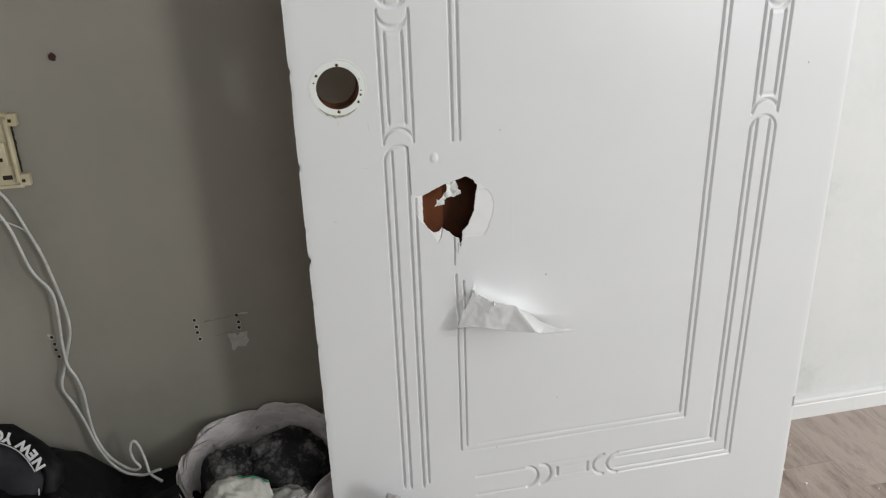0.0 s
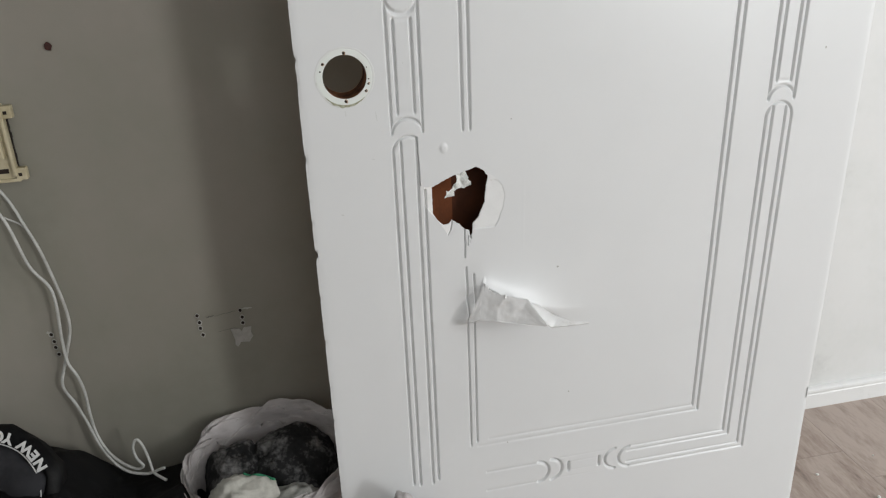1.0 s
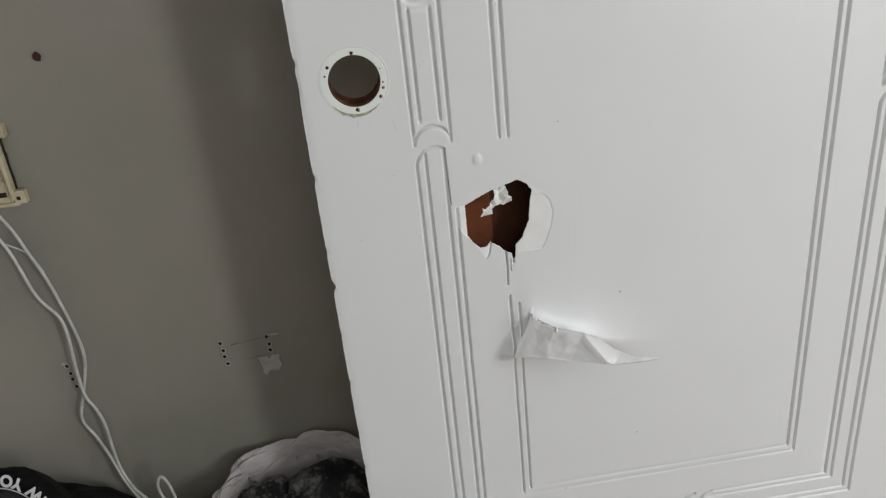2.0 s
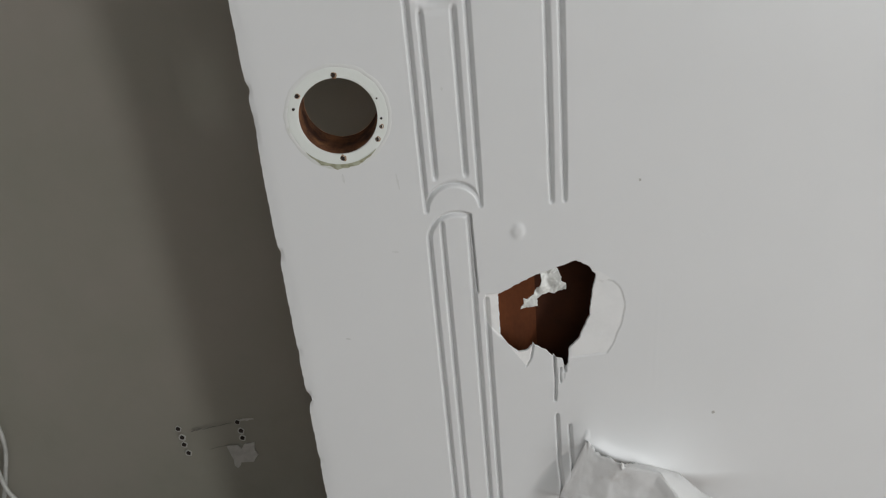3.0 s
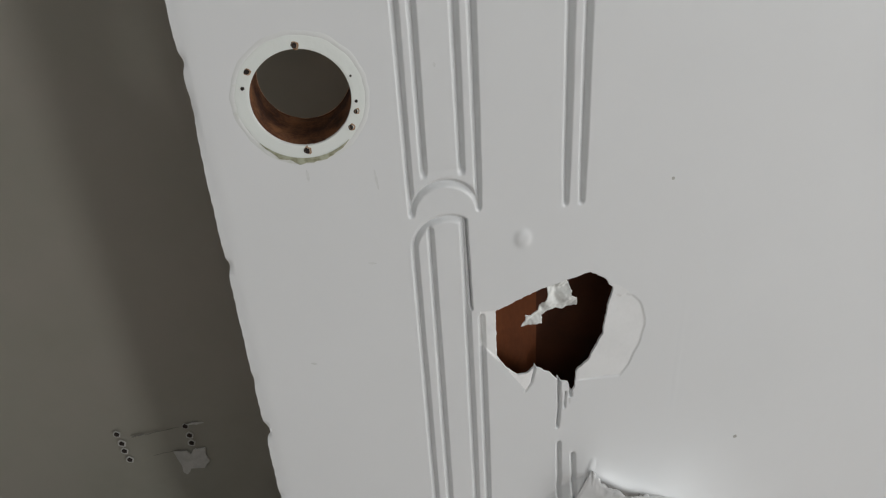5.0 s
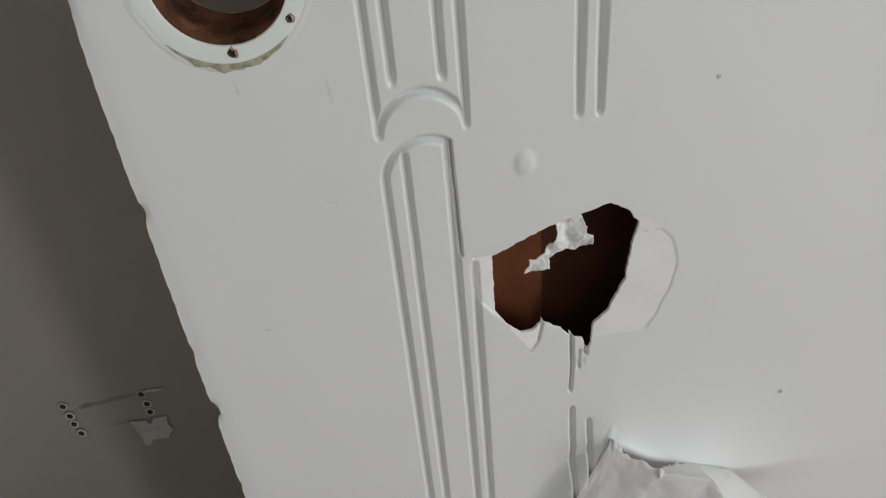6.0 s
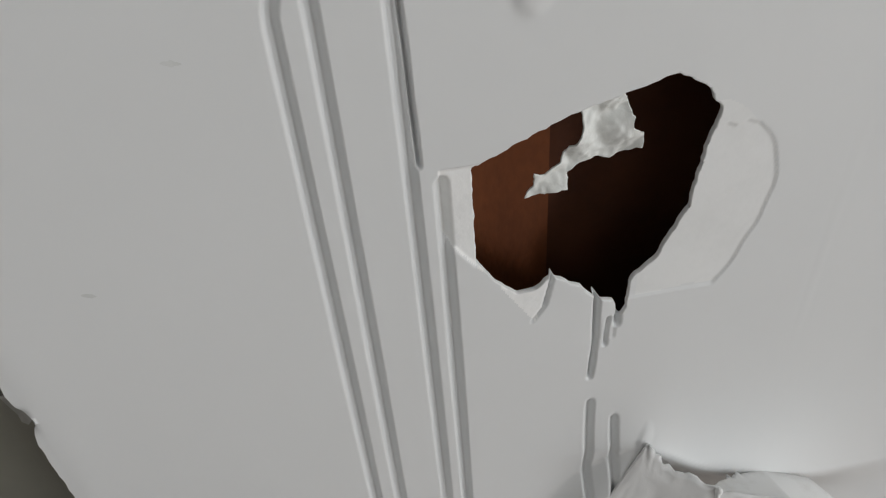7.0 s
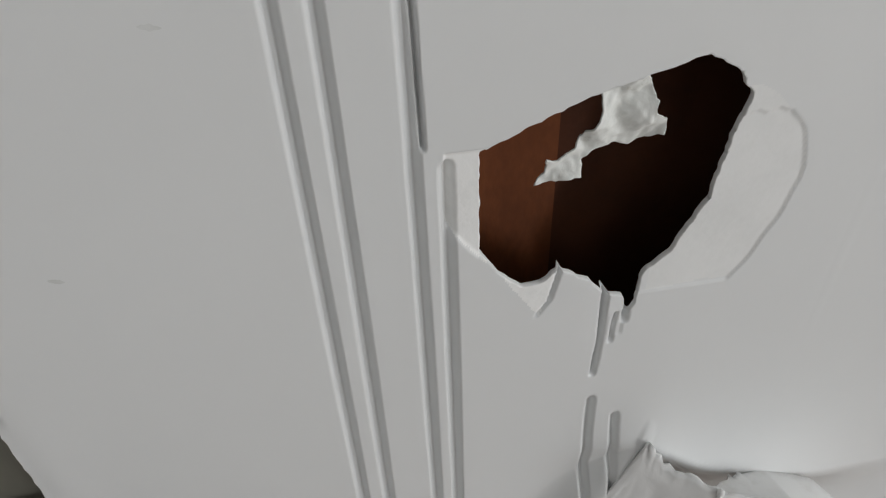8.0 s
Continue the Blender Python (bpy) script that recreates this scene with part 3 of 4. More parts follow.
# ring left by the lock rose
def lock_ring(name, prof, mat, label, wild):
    face_y = float(pressed(np.array([LOCK[0]]), np.array([LOCK[1]]))[0])
    bm = bmesh.new()
    rings = []
    for q, (r, yy) in enumerate(prof):
        yy = face_y + yy * 0.22
        w = wild if q >= len(prof) - 3 else 0.0
        rings.append([bm.verts.new((LOCK[0] + (r + w * fbm(math.cos(a) * 3, math.sin(a) * 3, 3)) * math.cos(a), yy, LOCK[1] + (r + w * fbm(math.cos(a) * 3, math.sin(a) * 3, 3) + (0.0012 * max(0, -math.sin(a)) ** 3 if w else 0)) * math.sin(a))) for a in np.linspace(0, 2 * math.pi, 97)[:-1]])
    for a, b in zip(rings, rings[1:]):
        for k in range(96):
            bm.faces.new((a[k], a[(k + 1) % 96], b[(k + 1) % 96], b[k]))
    return part(name, bm, mat, door, label, True)


lock_ring("lock_rose_mark", [(0.0289, 0.0012), (0.0290, -0.0006), (0.0294, -0.0009), (0.0312, -0.0009), (0.0345, -0.0009), (0.0364, -0.0009), (0.0372, -0.0004), (0.0375, 0.0008)], ring_paint, "greenish-white primer ring left by a removed lock rose", 0.0011)
lock_ring("dirt_ring", [(0.0362, 0.0008), (0.0368, -0.0006), (0.0380, -0.0007), (0.0392, -0.0006), (0.0398, 0.0002), (0.0402, 0.0010)], ring_dirt, "grey-green dirt line round the lock mark", 0.0012)

bm = bmesh.new()
lo, hi = [], []
face_y = float(pressed(np.array([LOCK[0]]), np.array([LOCK[1]]))[0])
for k in range(31):
    a = radians(222 + 90 * k / 30)
    w = 0.0026 * math.sin(math.pi * k / 30) * (1 + 0.6 * fbm(k * 0.35, 2.0, 5.0, 3))
    lo.append(bm.verts.new((LOCK[0] + 0.0366 * math.cos(a), face_y - 0.0005, LOCK[1] + 0.0366 * math.sin(a))))
    hi.append(bm.verts.new((LOCK[0] + (0.0370 + w) * math.cos(a), face_y - 0.0004, LOCK[1] + (0.0370 + w * 1.2) * math.sin(a))))
for k in range(30):
    bm.faces.new((lo[k], lo[k + 1], hi[k + 1], hi[k]))
part("dirt_smear", bm, moss_dirt, door, "green-brown grime under the lock mark")


def pit(name, x, z, r, parent, mat, y=0.0, rimmed=None):
    """A small drilled hole: a dark shallow cup, its shade painted, with a crumbled rim."""
    bm = bmesh.new()
    rings = []
    for q, d in ((1.25, 0.0002), (1.0, -0.0003), (0.8, -0.0001), (0.3, 0.0000)):
        rings.append([bm.verts.new((x + r * q * (1 + 0.42 * fbm(math.cos(a) * 2 + x * 90, math.sin(a) * 2, z * 70)) * math.cos(a), y + d, z + r * q * 1.15 * (1 + 0.42 * fbm(math.cos(a) * 2 + x * 90, math.sin(a) * 2, z * 70)) * math.sin(a))) for a in np.linspace(0, 2 * math.pi, 13)[:-1]])
    for a, b in zip(rings, rings[1:]):
        for k in range(12):
            bm.faces.new((a[k], a[(k + 1) % 12], b[(k + 1) % 12], b[k]))
    bm.faces.new(rings[-1])
    return part(name, bm, mat, parent, "", True)


for a, r, size in ((89, 0.0312, 0.0019), (146, 0.0332, 0.0017), (164, 0.0328, 0.0013), (268, 0.0322, 0.0021), (323, 0.0332, 0.0018), (341, 0.0322, 0.0014), (352, 0.0318, 0.0010), (20, 0.0318, 0.0008)):
    if size > 0.0013:
        pit("rust_stain", LOCK[0] + (r + 0.0003) * math.cos(radians(a)) + 0.0007, LOCK[1] + (r - 0.0002) * math.sin(radians(a)), size * 0.95, door, rust_stain, float(pressed(np.array([LOCK[0]]), np.array([LOCK[1]]))[0]) - 0.00015)
    pit("screw_hole", LOCK[0] + r * math.cos(radians(a)), LOCK[1] + r * math.sin(radians(a)), size * 0.70, door, pit_shade, float(pressed(np.array([LOCK[0]]), np.array([LOCK[1]]))[0]) - 0.0003)
for a, b, s in ((0.363, 0.577, 0.0011), (0.387, 0.346, 0.0010), (0.777, 0.880, 0.0012), (0.289, 0.815, 0.0008), (0.281, 0.264, 0.0010)):
    pit("paint_speck", a, b, s, door, plaster_chip, float(pressed(np.array([a]), np.array([b]))[0]) - 0.0002)

def smudge(x0, z0, x1, z1, width, seed):
    bm = bmesh.new()
    a, b = [], []
    for k in range(13):
        t = k / 12
        w = width * math.sin(math.pi * (0.06 + 0.88 * t)) * (1 + 0.7 * fbm(t * 5, seed, 4.0))
        cx, cz = x0 + (x1 - x0) * t, z0 + (z1 - z0) * t
        nx_, nz_ = -(z1 - z0), x1 - x0
        q = math.hypot(nx_, nz_)
        for side, out in ((-1, a), (1, b)):
            px_, pz_ = cx + side * w * nx_ / q, cz + side * w * nz_ / q
            out.append(bm.verts.new((px_, float(pressed(np.array([px_]), np.array([pz_]))[0]) - 0.0001, pz_)))
    for k in range(12):
        bm.faces.new((a[k], a[k + 1], b[k + 1], b[k]))
    part("smudge", bm, smudge_paint, door)


for m in ((0.0985, 0.842, 0.1000, 0.828, 0.0008, 1.0), (0.058, 0.846, 0.0585, 0.838, 0.0010, 2.0), (0.088, 0.776, 0.0935, 0.775, 0.0009, 3.0), (0.040, 0.700, 0.0445, 0.6985, 0.0009, 5.0), (0.139, 0.905, 0.1395, 0.902, 0.0009, 7.0)):
    smudge(*m)

# the torn tongue of skin: a front face that stands out into the room and a ledge that runs back to the door
def along(stations, u):
    for (a, p), (b, q) in zip(stations, stations[1:]):
        if u <= b + 1e-9:
            k = (u - a) / (b - a)
            return Vector(p).lerp(Vector(q), k)
    return Vector(stations[-1][1])


def sheet(name, upper, lower, nu, nv, jag, seed, shift, label):
    """A torn sheet between two edges, with the skin's thickness; jag: the stretch of the upper edge that is torn."""
    rnd = random.Random(seed)
    grid = []
    for i in range(nu + 1):
        u = i / nu
        a, b = along(upper, u), along(lower, u)
        torn = Vector((rnd.uniform(-1, 1) * 0.0007, rnd.uniform(-1, 1) * 0.0010, rnd.uniform(-1, 1) * 0.0018)) if jag[0] < u < jag[1] else Vector()
        w = math.sin(math.pi * u) ** 0.5
        for j in range(nv + 1):
            v = j / nv
            p = a.lerp(b, v) + torn * max(0.0, 1 - v * 5)
            grid.append(p + Vector((0, -0.0014 * fbm(u * 7, v * 3, seed), 0.0006 * fbm(u * 9, v * 3, seed + 8))) * w * min(1, 4 * v))
    n = len(grid)
    verts = [tuple(p) for p in grid] + [tuple(p + Vector(shift)) for p in grid]
    faces = []
    for i in range(nu):
        for j in range(nv):
            q = (i * (nv + 1) + j, i * (nv + 1) + j + 1, (i + 1) * (nv + 1) + j + 1, (i + 1) * (nv + 1) + j)
            faces += [q, tuple(k + n for k in q[::-1])]
        for j in (0, nv):
            a, b = i * (nv + 1) + j, (i + 1) * (nv + 1) + j
            faces.append((a, b, b + n, a + n))
    return from_arrays(name, verts, faces, flap_paint, door, label)


TOOTH, CORNER, LOW, TIP = (0.268, -0.029, 0.5535), (0.302, -0.038, 0.548), (0.3255, -0.061, 0.512), (0.396, -0.052, 0.502)
sheet("torn_face", [(0, (0.2165, -0.0142, 0.5150)), (0.25, (0.242, -0.0115, 0.572)), (0.33, (0.249, -0.0165, 0.5615)), (0.45, TOOTH), (0.72, CORNER), (1, LOW)],
      [(0, (0.2160, -0.0150, 0.5105)), (0.25, (0.2325, -0.022, 0.5135)), (0.45, (0.252, -0.030, 0.5140)), (0.72, (0.284, -0.041, 0.5095)), (1, (0.3245, -0.060, 0.5095))],
      90, 14, (0.25, 0.50), 2.0, (0.0006, 0.0014, -0.0006), "white torn door skin bent outward, grey in its own shade")
sheet("torn_ledge", [(0, (0.271, -0.0250, 0.5505)), (0.12, (0.281, -0.0190, 0.5450)), (0.32, (0.304, -0.0120, 0.5330)), (0.46, (0.328, -0.0160, 0.5235)), (0.60, (0.343, -0.0330, 0.5145)), (0.8, (0.367, -0.049, 0.5065)), (1, TIP)],
      [(0, TOOTH), (0.32, CORNER), (0.60, (0.3265, -0.0605, 0.5115)), (0.68, (0.335, -0.056, 0.5035)), (0.8, (0.362, -0.054, 0.5015)), (1, (0.3965, -0.0525, 0.5005))], 90, 8, (0.03, 0.2), 6.0, (0, 0.0006, -0.0014), "bright upper ledge of the torn door skin")
# a crumb of torn filler that stands on the tear
bm = bmesh.new()
bmesh.ops.create_icosphere(bm, subdivisions=3, radius=1)
for v in bm.verts:
    p = v.co * (1 + 0.5 * fbm(v.co.x * 1.5, v.co.y * 1.5, v.co.z * 1.5 + 4, 3))
    v.co = Vector((0.2695 + 0.0014 * p.x, -0.0305 + 0.0016 * p.y, 0.5535 + 0.0042 * p.z))
part("torn_crumb", bm, raw_skin, door, "small white crumb of torn filler", True)

# shred of paper layer that hangs in the hole, crumpled and notched
SHRED = [(0.2075, 0.7400), (0.2215, 0.7445), (0.2240, 0.7370), (0.2250, 0.7315), (0.2290, 0.7285), (0.2285, 0.7235), (0.2240, 0.7205), (0.2195, 0.7175), (0.2150, 0.7190), (0.2090, 0.7180), (0.2050, 0.7145),
         (0.2050, 0.7085), (0.1990, 0.7070), (0.1905, 0.7055), (0.1935, 0.7105), (0.1925, 0.7175), (0.1960, 0.7150), (0.1985, 0.7165), (0.2020, 0.7200), (0.2045, 0.7255), (0.2075, 0.7290), (0.2085, 0.7340)]
shred_cut = ragged(SHRED, 0.0016, 0.0005, 12)
us, vs = np.arange(0.188, 0.232, 0.0007), np.arange(0.703, 0.747, 0.0007)
U, V = np.meshgrid(us, vs)
sd2, qx, qz = polygon(U.ravel(), V.ravel(), shred_cut)
sx, sz = np.where((sd2 > 0) & (sd2 < 0.002), qx, U.ravel()), np.where((sd2 > 0) & (sd2 < 0.002), qz, V.ravel())
idx2 = np.arange(U.size).reshape(U.shape)
cells = np.stack([idx2[:-1, :-1], idx2[:-1, 1:], idx2[1:, 1:], idx2[1:, :-1]], -1).reshape(-1, 4)
cells = cells[(sd2[cells] < 0).any(1)]
keep = np.unique(cells)
order = {int(k): i for i, k in enumerate(keep)}
verts = []
for k in keep:
    u, v = float(sx[k]), float(sz[k])
    crumple = 0.0060 * abs(fbm(u * 70 + 3, v * 70, 2.0, 1)) + 0.0012 * abs(fbm(u * 210, v * 190, 6.0, 2))
    verts.append((u, 0.0045 + 0.10 * max(0.0, 0.7425 - v) - crumple - 0.0035 * max(0.0, min(1.0, (u - 0.222) / 0.006)), v))
shred = from_arrays("paper_shred", verts, [tuple(order[int(k)] for k in c) for c in cells], raw_paper, door, "torn white paper shred hanging in the hole")
mod = shred.modifiers.new("thickness", "SOLIDIFY")
mod.thickness = 0.0006

# ---- wall fittings and marks ----
Y = WALL_Y - 0.0022


def wall_mark(name, x, z, r, mat, label):
    ob = pit(name, 0, 0, r, None, mat)
    ob.location = (x, Y - 0.0006, z)
    return tagged(ob, label, "drill hole", "drill holes in the wall")


for cx, lean in ((-0.440, 0.0004), (-0.206, 0.0004), (-0.134, 0.0002)):
    for k, (dz, dx) in enumerate(((0.0, 0.0), (-0.0135, 0.0015), (-0.0245, 0.0010), (-0.038, 0.0030))):
        hole = wall_mark("drill_hole", cx + dx + lean * k, 0.481 + dz, 0.0023, pit_shade, "small dark drill hole with crumbled pale edge in grey wall")
        rim = pit("crumbled_rim", 0, 0, 0.0033 + 0.0009 * fbm(cx * 40, k * 3.1, 2.0), hole, plaster_chip)
        rim.location.y = 0.0005
wall_mark("wall_plug", -0.3435, 0.943, 0.0045, pit_red, "red-brown wall plug in a chipped hole")


# square of old tape with torn corners
bm = bmesh.new()
outline = [(-0.50, 0.50), (-0.10, 0.46), (0.00, 0.28), (0.10, 0.47), (0.50, 0.52), (0.46, 0.16), (0.52, -0.10), (0.40, -0.30), (0.33, -0.42), (0.12, -0.38), (-0.12, -0.38), (-0.18, -0.50), (-0.30, -0.62), (-0.38, -0.50), (-0.36, -0.20), (-0.44, 0.12)]
ring = [(0.034 * a + 0.001 * fbm(a * 9, b * 9, 1.0), 0.031 * b + 0.001 * fbm(a * 9, b * 9, 5.0)) for a, b in outline]
upper = [bm.verts.new((a, -0.0006, b)) for a, b in ring]
lower = [bm.verts.new((a * 1.03, 0.0005, b * 1.03)) for a, b in ring]
bm.faces.new(upper)
for k in range(len(ring)):
    bm.faces.new((lower[k], lower[(k + 1) % len(ring)], upper[(k + 1) % len(ring)], upper[k]))
scrap = part("tape_scrap", bm, old_tape)
scrap.location = (-0.1370, Y - 0.0003, 0.4310)
tagged(scrap, "square scrap of pale tape, torn corners, on grey wall", "tape scrap")


def smear(name, x0, z0, x1, z1, width, mat, label):
    """A thin rubbed streak on the wall."""
    bm = bmesh.new()
    a, b = [], []
    for k in range(15):
        t = k / 14
        w = width * (0.35 + 0.65 * math.sin(math.pi * t)) * (1 + 0.6 * fbm(t * 6, x0 * 30, 4.0))
        zz = z0 + (z1 - z0) * t + 0.0007 * fbm(t * 4, z0 * 9, 1.0)
        a.append(bm.verts.new(((x1 - x0) * t, 0, zz - z0 - w)))
        b.append(bm.verts.new(((x1 - x0) * t, 0, zz - z0 + w)))
    for k in range(14):
        bm.faces.new((a[k], a[k + 1], b[k + 1], b[k]))
    ob = part(name, bm, mat)
    ob.location = (x0, Y - 0.0004, z0)
    return tagged(ob, label, "scuff mark")


smear("scuff_mark", -0.192, 0.475, -0.178, 0.477, 0.0013, scuff, "short dark scuff on the grey wall")
smear("scuff_mark", -0.178, 0.476, -0.140, 0.481, 0.0006, scuff, "thin dark scuff line on the grey wall")
smear("scuff_mark", -0.176, 0.445, -0.146, 0.449, 0.0005, scuff, "thin dark scuff line on the grey wall")
smear("plaster_smear", -0.133, 0.4835, -0.114, 0.4830, 0.0016, plaster_chip, "pale plaster smear beside a drill hole")
smear("plaster_smear", -0.447, 0.4855, -0.438, 0.4835, 0.0022, plaster_chip, "pale plaster smear beside a drill hole")

# old cream mounting plate with its tabs and slots
plate = base("mounting_plate", -0.465, Y, 0.808, "yellowed cream plastic wall mounting plate, cover missing", "mounting plate")
slab("plate_body", -0.052, 0.040, -0.007, 0.003, -0.055, 0.055, cream_plastic, plate, "", 0.0015)
slab("plate_rim", 0.036, 0.041, -0.014, 0.003, -0.050, 0.050, cream_plastic, plate, "", 0.001)
slab("plate_rim", -0.052, 0.040, -0.013, 0.003, 0.053, 0.058, cream_plastic, plate, "", 0.001)
slab("plate_rim", -0.052, 0.044, -0.012, 0.003, -0.059, -0.054, cream_plastic, plate, "", 0.001)
for zz in (0.046, -0.048):
    tab = slab("corner_tab", 0.038, 0.054, -0.012, 0.002, zz - 0.009, zz + 0.010, cream_plastic, plate, "", 0.0025)
    slab("slot", 0.0425, 0.0475, -0.0124, -0.010, zz - 0.0025, zz + 0.0025, pit_shade, tab)
slab("terminal_block", -0.052, 0.030, -0.016, -0.006, -0.022, 0.014, cream_plastic, plate, "", 0.0015)
# slots are dark blocks; the shade of the openings is only their colour
for a, b in ((0.019, 0.006), (0.021, -0.012), (0.003, 0.006), (0.003, -0.012)):
    slab("slot", a - 0.003, a + 0.003, -0.0166, -0.015, b - 0.003, b + 0.003, pit_shade, plate)
slab("slot", 0.015, 0.029, -0.0076, -0.006, -0.046, -0.039, pit_shade, plate, "", 0.0003)
# ragged dark blocks give the gap's shade along the plate's right side
bm = bmesh.new()
for i in range(12):
    zz = 0.036 - 0.07 * i / 11
    box(bm, 0.0415, 0.0425 + 0.0016 * abs(fbm(zz * 60, 1.0)), -0.0025, 0.002, zz - 0.0035, zz + 0.0035)
part("gap_shadow_line", bm, pit_shade, plate, "dark strip painted for the shade in the crumbled gap beside the plate")

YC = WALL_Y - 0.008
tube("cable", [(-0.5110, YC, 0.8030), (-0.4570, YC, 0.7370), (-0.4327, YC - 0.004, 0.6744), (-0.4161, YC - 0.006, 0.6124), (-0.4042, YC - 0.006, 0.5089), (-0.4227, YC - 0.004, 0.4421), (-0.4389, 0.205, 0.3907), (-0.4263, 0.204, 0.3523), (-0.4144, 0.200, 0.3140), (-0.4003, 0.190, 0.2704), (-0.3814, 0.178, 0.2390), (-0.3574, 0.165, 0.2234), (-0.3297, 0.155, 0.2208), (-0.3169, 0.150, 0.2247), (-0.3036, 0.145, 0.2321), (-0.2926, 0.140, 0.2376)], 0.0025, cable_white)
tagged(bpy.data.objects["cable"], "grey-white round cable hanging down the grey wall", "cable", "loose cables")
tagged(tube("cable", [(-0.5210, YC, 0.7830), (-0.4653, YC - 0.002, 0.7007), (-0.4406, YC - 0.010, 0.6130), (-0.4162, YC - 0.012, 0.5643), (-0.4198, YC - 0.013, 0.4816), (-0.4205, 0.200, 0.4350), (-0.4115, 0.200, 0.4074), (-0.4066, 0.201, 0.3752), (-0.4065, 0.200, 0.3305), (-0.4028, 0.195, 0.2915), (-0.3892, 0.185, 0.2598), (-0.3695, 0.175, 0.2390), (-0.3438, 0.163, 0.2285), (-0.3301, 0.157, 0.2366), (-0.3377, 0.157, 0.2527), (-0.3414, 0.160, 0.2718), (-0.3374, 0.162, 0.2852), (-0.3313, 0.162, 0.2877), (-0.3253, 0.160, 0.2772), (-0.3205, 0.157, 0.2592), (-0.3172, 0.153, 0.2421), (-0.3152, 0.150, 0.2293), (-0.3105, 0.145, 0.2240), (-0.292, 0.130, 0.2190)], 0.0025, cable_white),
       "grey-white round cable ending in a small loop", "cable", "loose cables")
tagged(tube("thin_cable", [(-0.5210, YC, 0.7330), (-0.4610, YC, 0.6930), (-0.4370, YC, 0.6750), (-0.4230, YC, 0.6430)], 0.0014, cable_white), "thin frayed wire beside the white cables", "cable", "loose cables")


# ---- things on the floor ----
def heap(x, y):
    """Height of the black clothes heap."""
    ramp = np.interp(x, [-0.95, -0.8, -0.50, -0.455, -0.43, -0.405, -0.38, -0.345, -0.30, -0.265, -0.24, -0.20, -0.15, -0.08], [0.0, 0.27, 0.315, 0.302, 0.288, 0.262, 0.232, 0.216, 0.232, 0.244, 0.215, 0.10, 0.0, 0.0])
    # unseen front ridge is raised so that it shades the foot of the wall
    front = np.interp(y, [-0.34, -0.22, -0.06, 0.03, 0.12, 0.19, 0.214], [0.0, 0.75, 1.18, 1.10, 0.98, 0.86, 0.78])
    return ramp * front


verts, faces = [], []
NX, NY = 150, 100
for j in range(NY + 1):
    for i in range(NX + 1):
        hx, hy = -0.95 + 0.87 * i / NX, -0.34 + 0.554 * j / NY
        h0 = float(heap(hx, hy))
        fold = 1 - abs(fbm(hx * 5 + 0.6 * hy, hy * 3.2, 4.4, 3))
        h = h0 * (1 + 0.09 * fbm(hx * 4.2, hy * 4.2, 1.7, 3)) + min(h0 * 4, 1) * (0.048 * (fold - 0.72) + 0.018 * (1 - abs(fbm(hx * 14 + 2 * hy, hy * 8, 6.1, 2))) + 0.004 * fbm(hx * 30, hy * 24, 2.2, 3) - 0.018)
        verts.append((hx, min(hy, 0.214), max(h, 0.0)))
for j in range(NY):
    for i in range(NX):
        a = j * (NX + 1) + i
        faces.append((a, a + 1, a + NX + 2, a + NX + 1))
n0 = len(verts)
edge = [i for i in range(NX + 1)] + [j * (NX + 1) + NX for j in range(1, NY + 1)] + [NY * (NX + 1) + i for i in range(NX - 1, -1, -1)] + [j * (NX + 1) for j in range(NY - 1, 0, -1)]
verts += [(verts[k][0], verts[k][1], 0.0) for k in edge]
for k in range(len(edge)):
    k2 = (k + 1) % len(edge)
    faces.append((edge[k2], edge[k], n0 + k, n0 + k2))
jacket = base("jacket", 0, 0, 0, "black dusty jacket heaped on the floor against the wall", "jacket")
from_arrays("jacket_body", verts, faces, black_cloth, jacket)


# charcoal cap with a lettered black band, lying on the jacket
cap = base("cap", -0.524, 0.035, 0.316, "charcoal cloth cap with a black band lettered in white", "cap")
face = Vector((-0.172, -0.894, 0.414)).to_track_quat("Z", "Y").to_matrix()      # its front looks up into the room


def ring_mesh(name, stations, mat, label, n=96, ripple=0.0015):
    verts, faces = [], []
    for r, h in stations:
        for k in range(n):
            a = 2 * math.pi * k / n
            w = 1 + ripple / max(r, 0.01) * 6 * fbm(math.cos(a) * 2, math.sin(a) * 2, r * 30, 3)
            verts.append(face @ Vector((r * w * math.cos(a), r * w * math.sin(a), h + ripple * 2 * fbm(math.cos(a) * 3, math.sin(a) * 3, r * 40 + 2, 3))))
    for i in range(len(stations) - 1):
        for k in range(n):
            faces.append((i * n + k, i * n + (k + 1) % n, (i + 1) * n + (k + 1) % n, (i + 1) * n + k))
    faces.append(tuple((len(stations) - 1) * n + k for k in range(n)))
    faces.append(tuple(range(n))[::-1])
    return from_arrays(name, verts, faces, mat, cap, label)


ring_mesh("crown", [(0.070, -0.05), (0.077, -0.004), (0.072, 0.006), (0.060, 0.011), (0.045, 0.013), (0.028, 0.010), (0.012, 0.008)], grey_cloth, "charcoal cloth crown")
band = ring_mesh("band", [(0.086, -0.060), (0.101, -0.022), (0.099, -0.008), (0.093, -0.002), (0.083, -0.001), (0.079, -0.004), (0.070, -0.02)], black_cloth, "black band")
ring = []
for k in range(97):
    a = 2 * math.pi * k / 96
    ring.append(face @ Vector((0.0785 * math.cos(a), 0.0785 * math.sin(a), 0.0005 + 0.001 * fbm(math.cos(a) * 3, math.sin(a) * 3, 1))))
tube("piping", ring, 0.0009, letter_white, cap, "pale piping", 6)
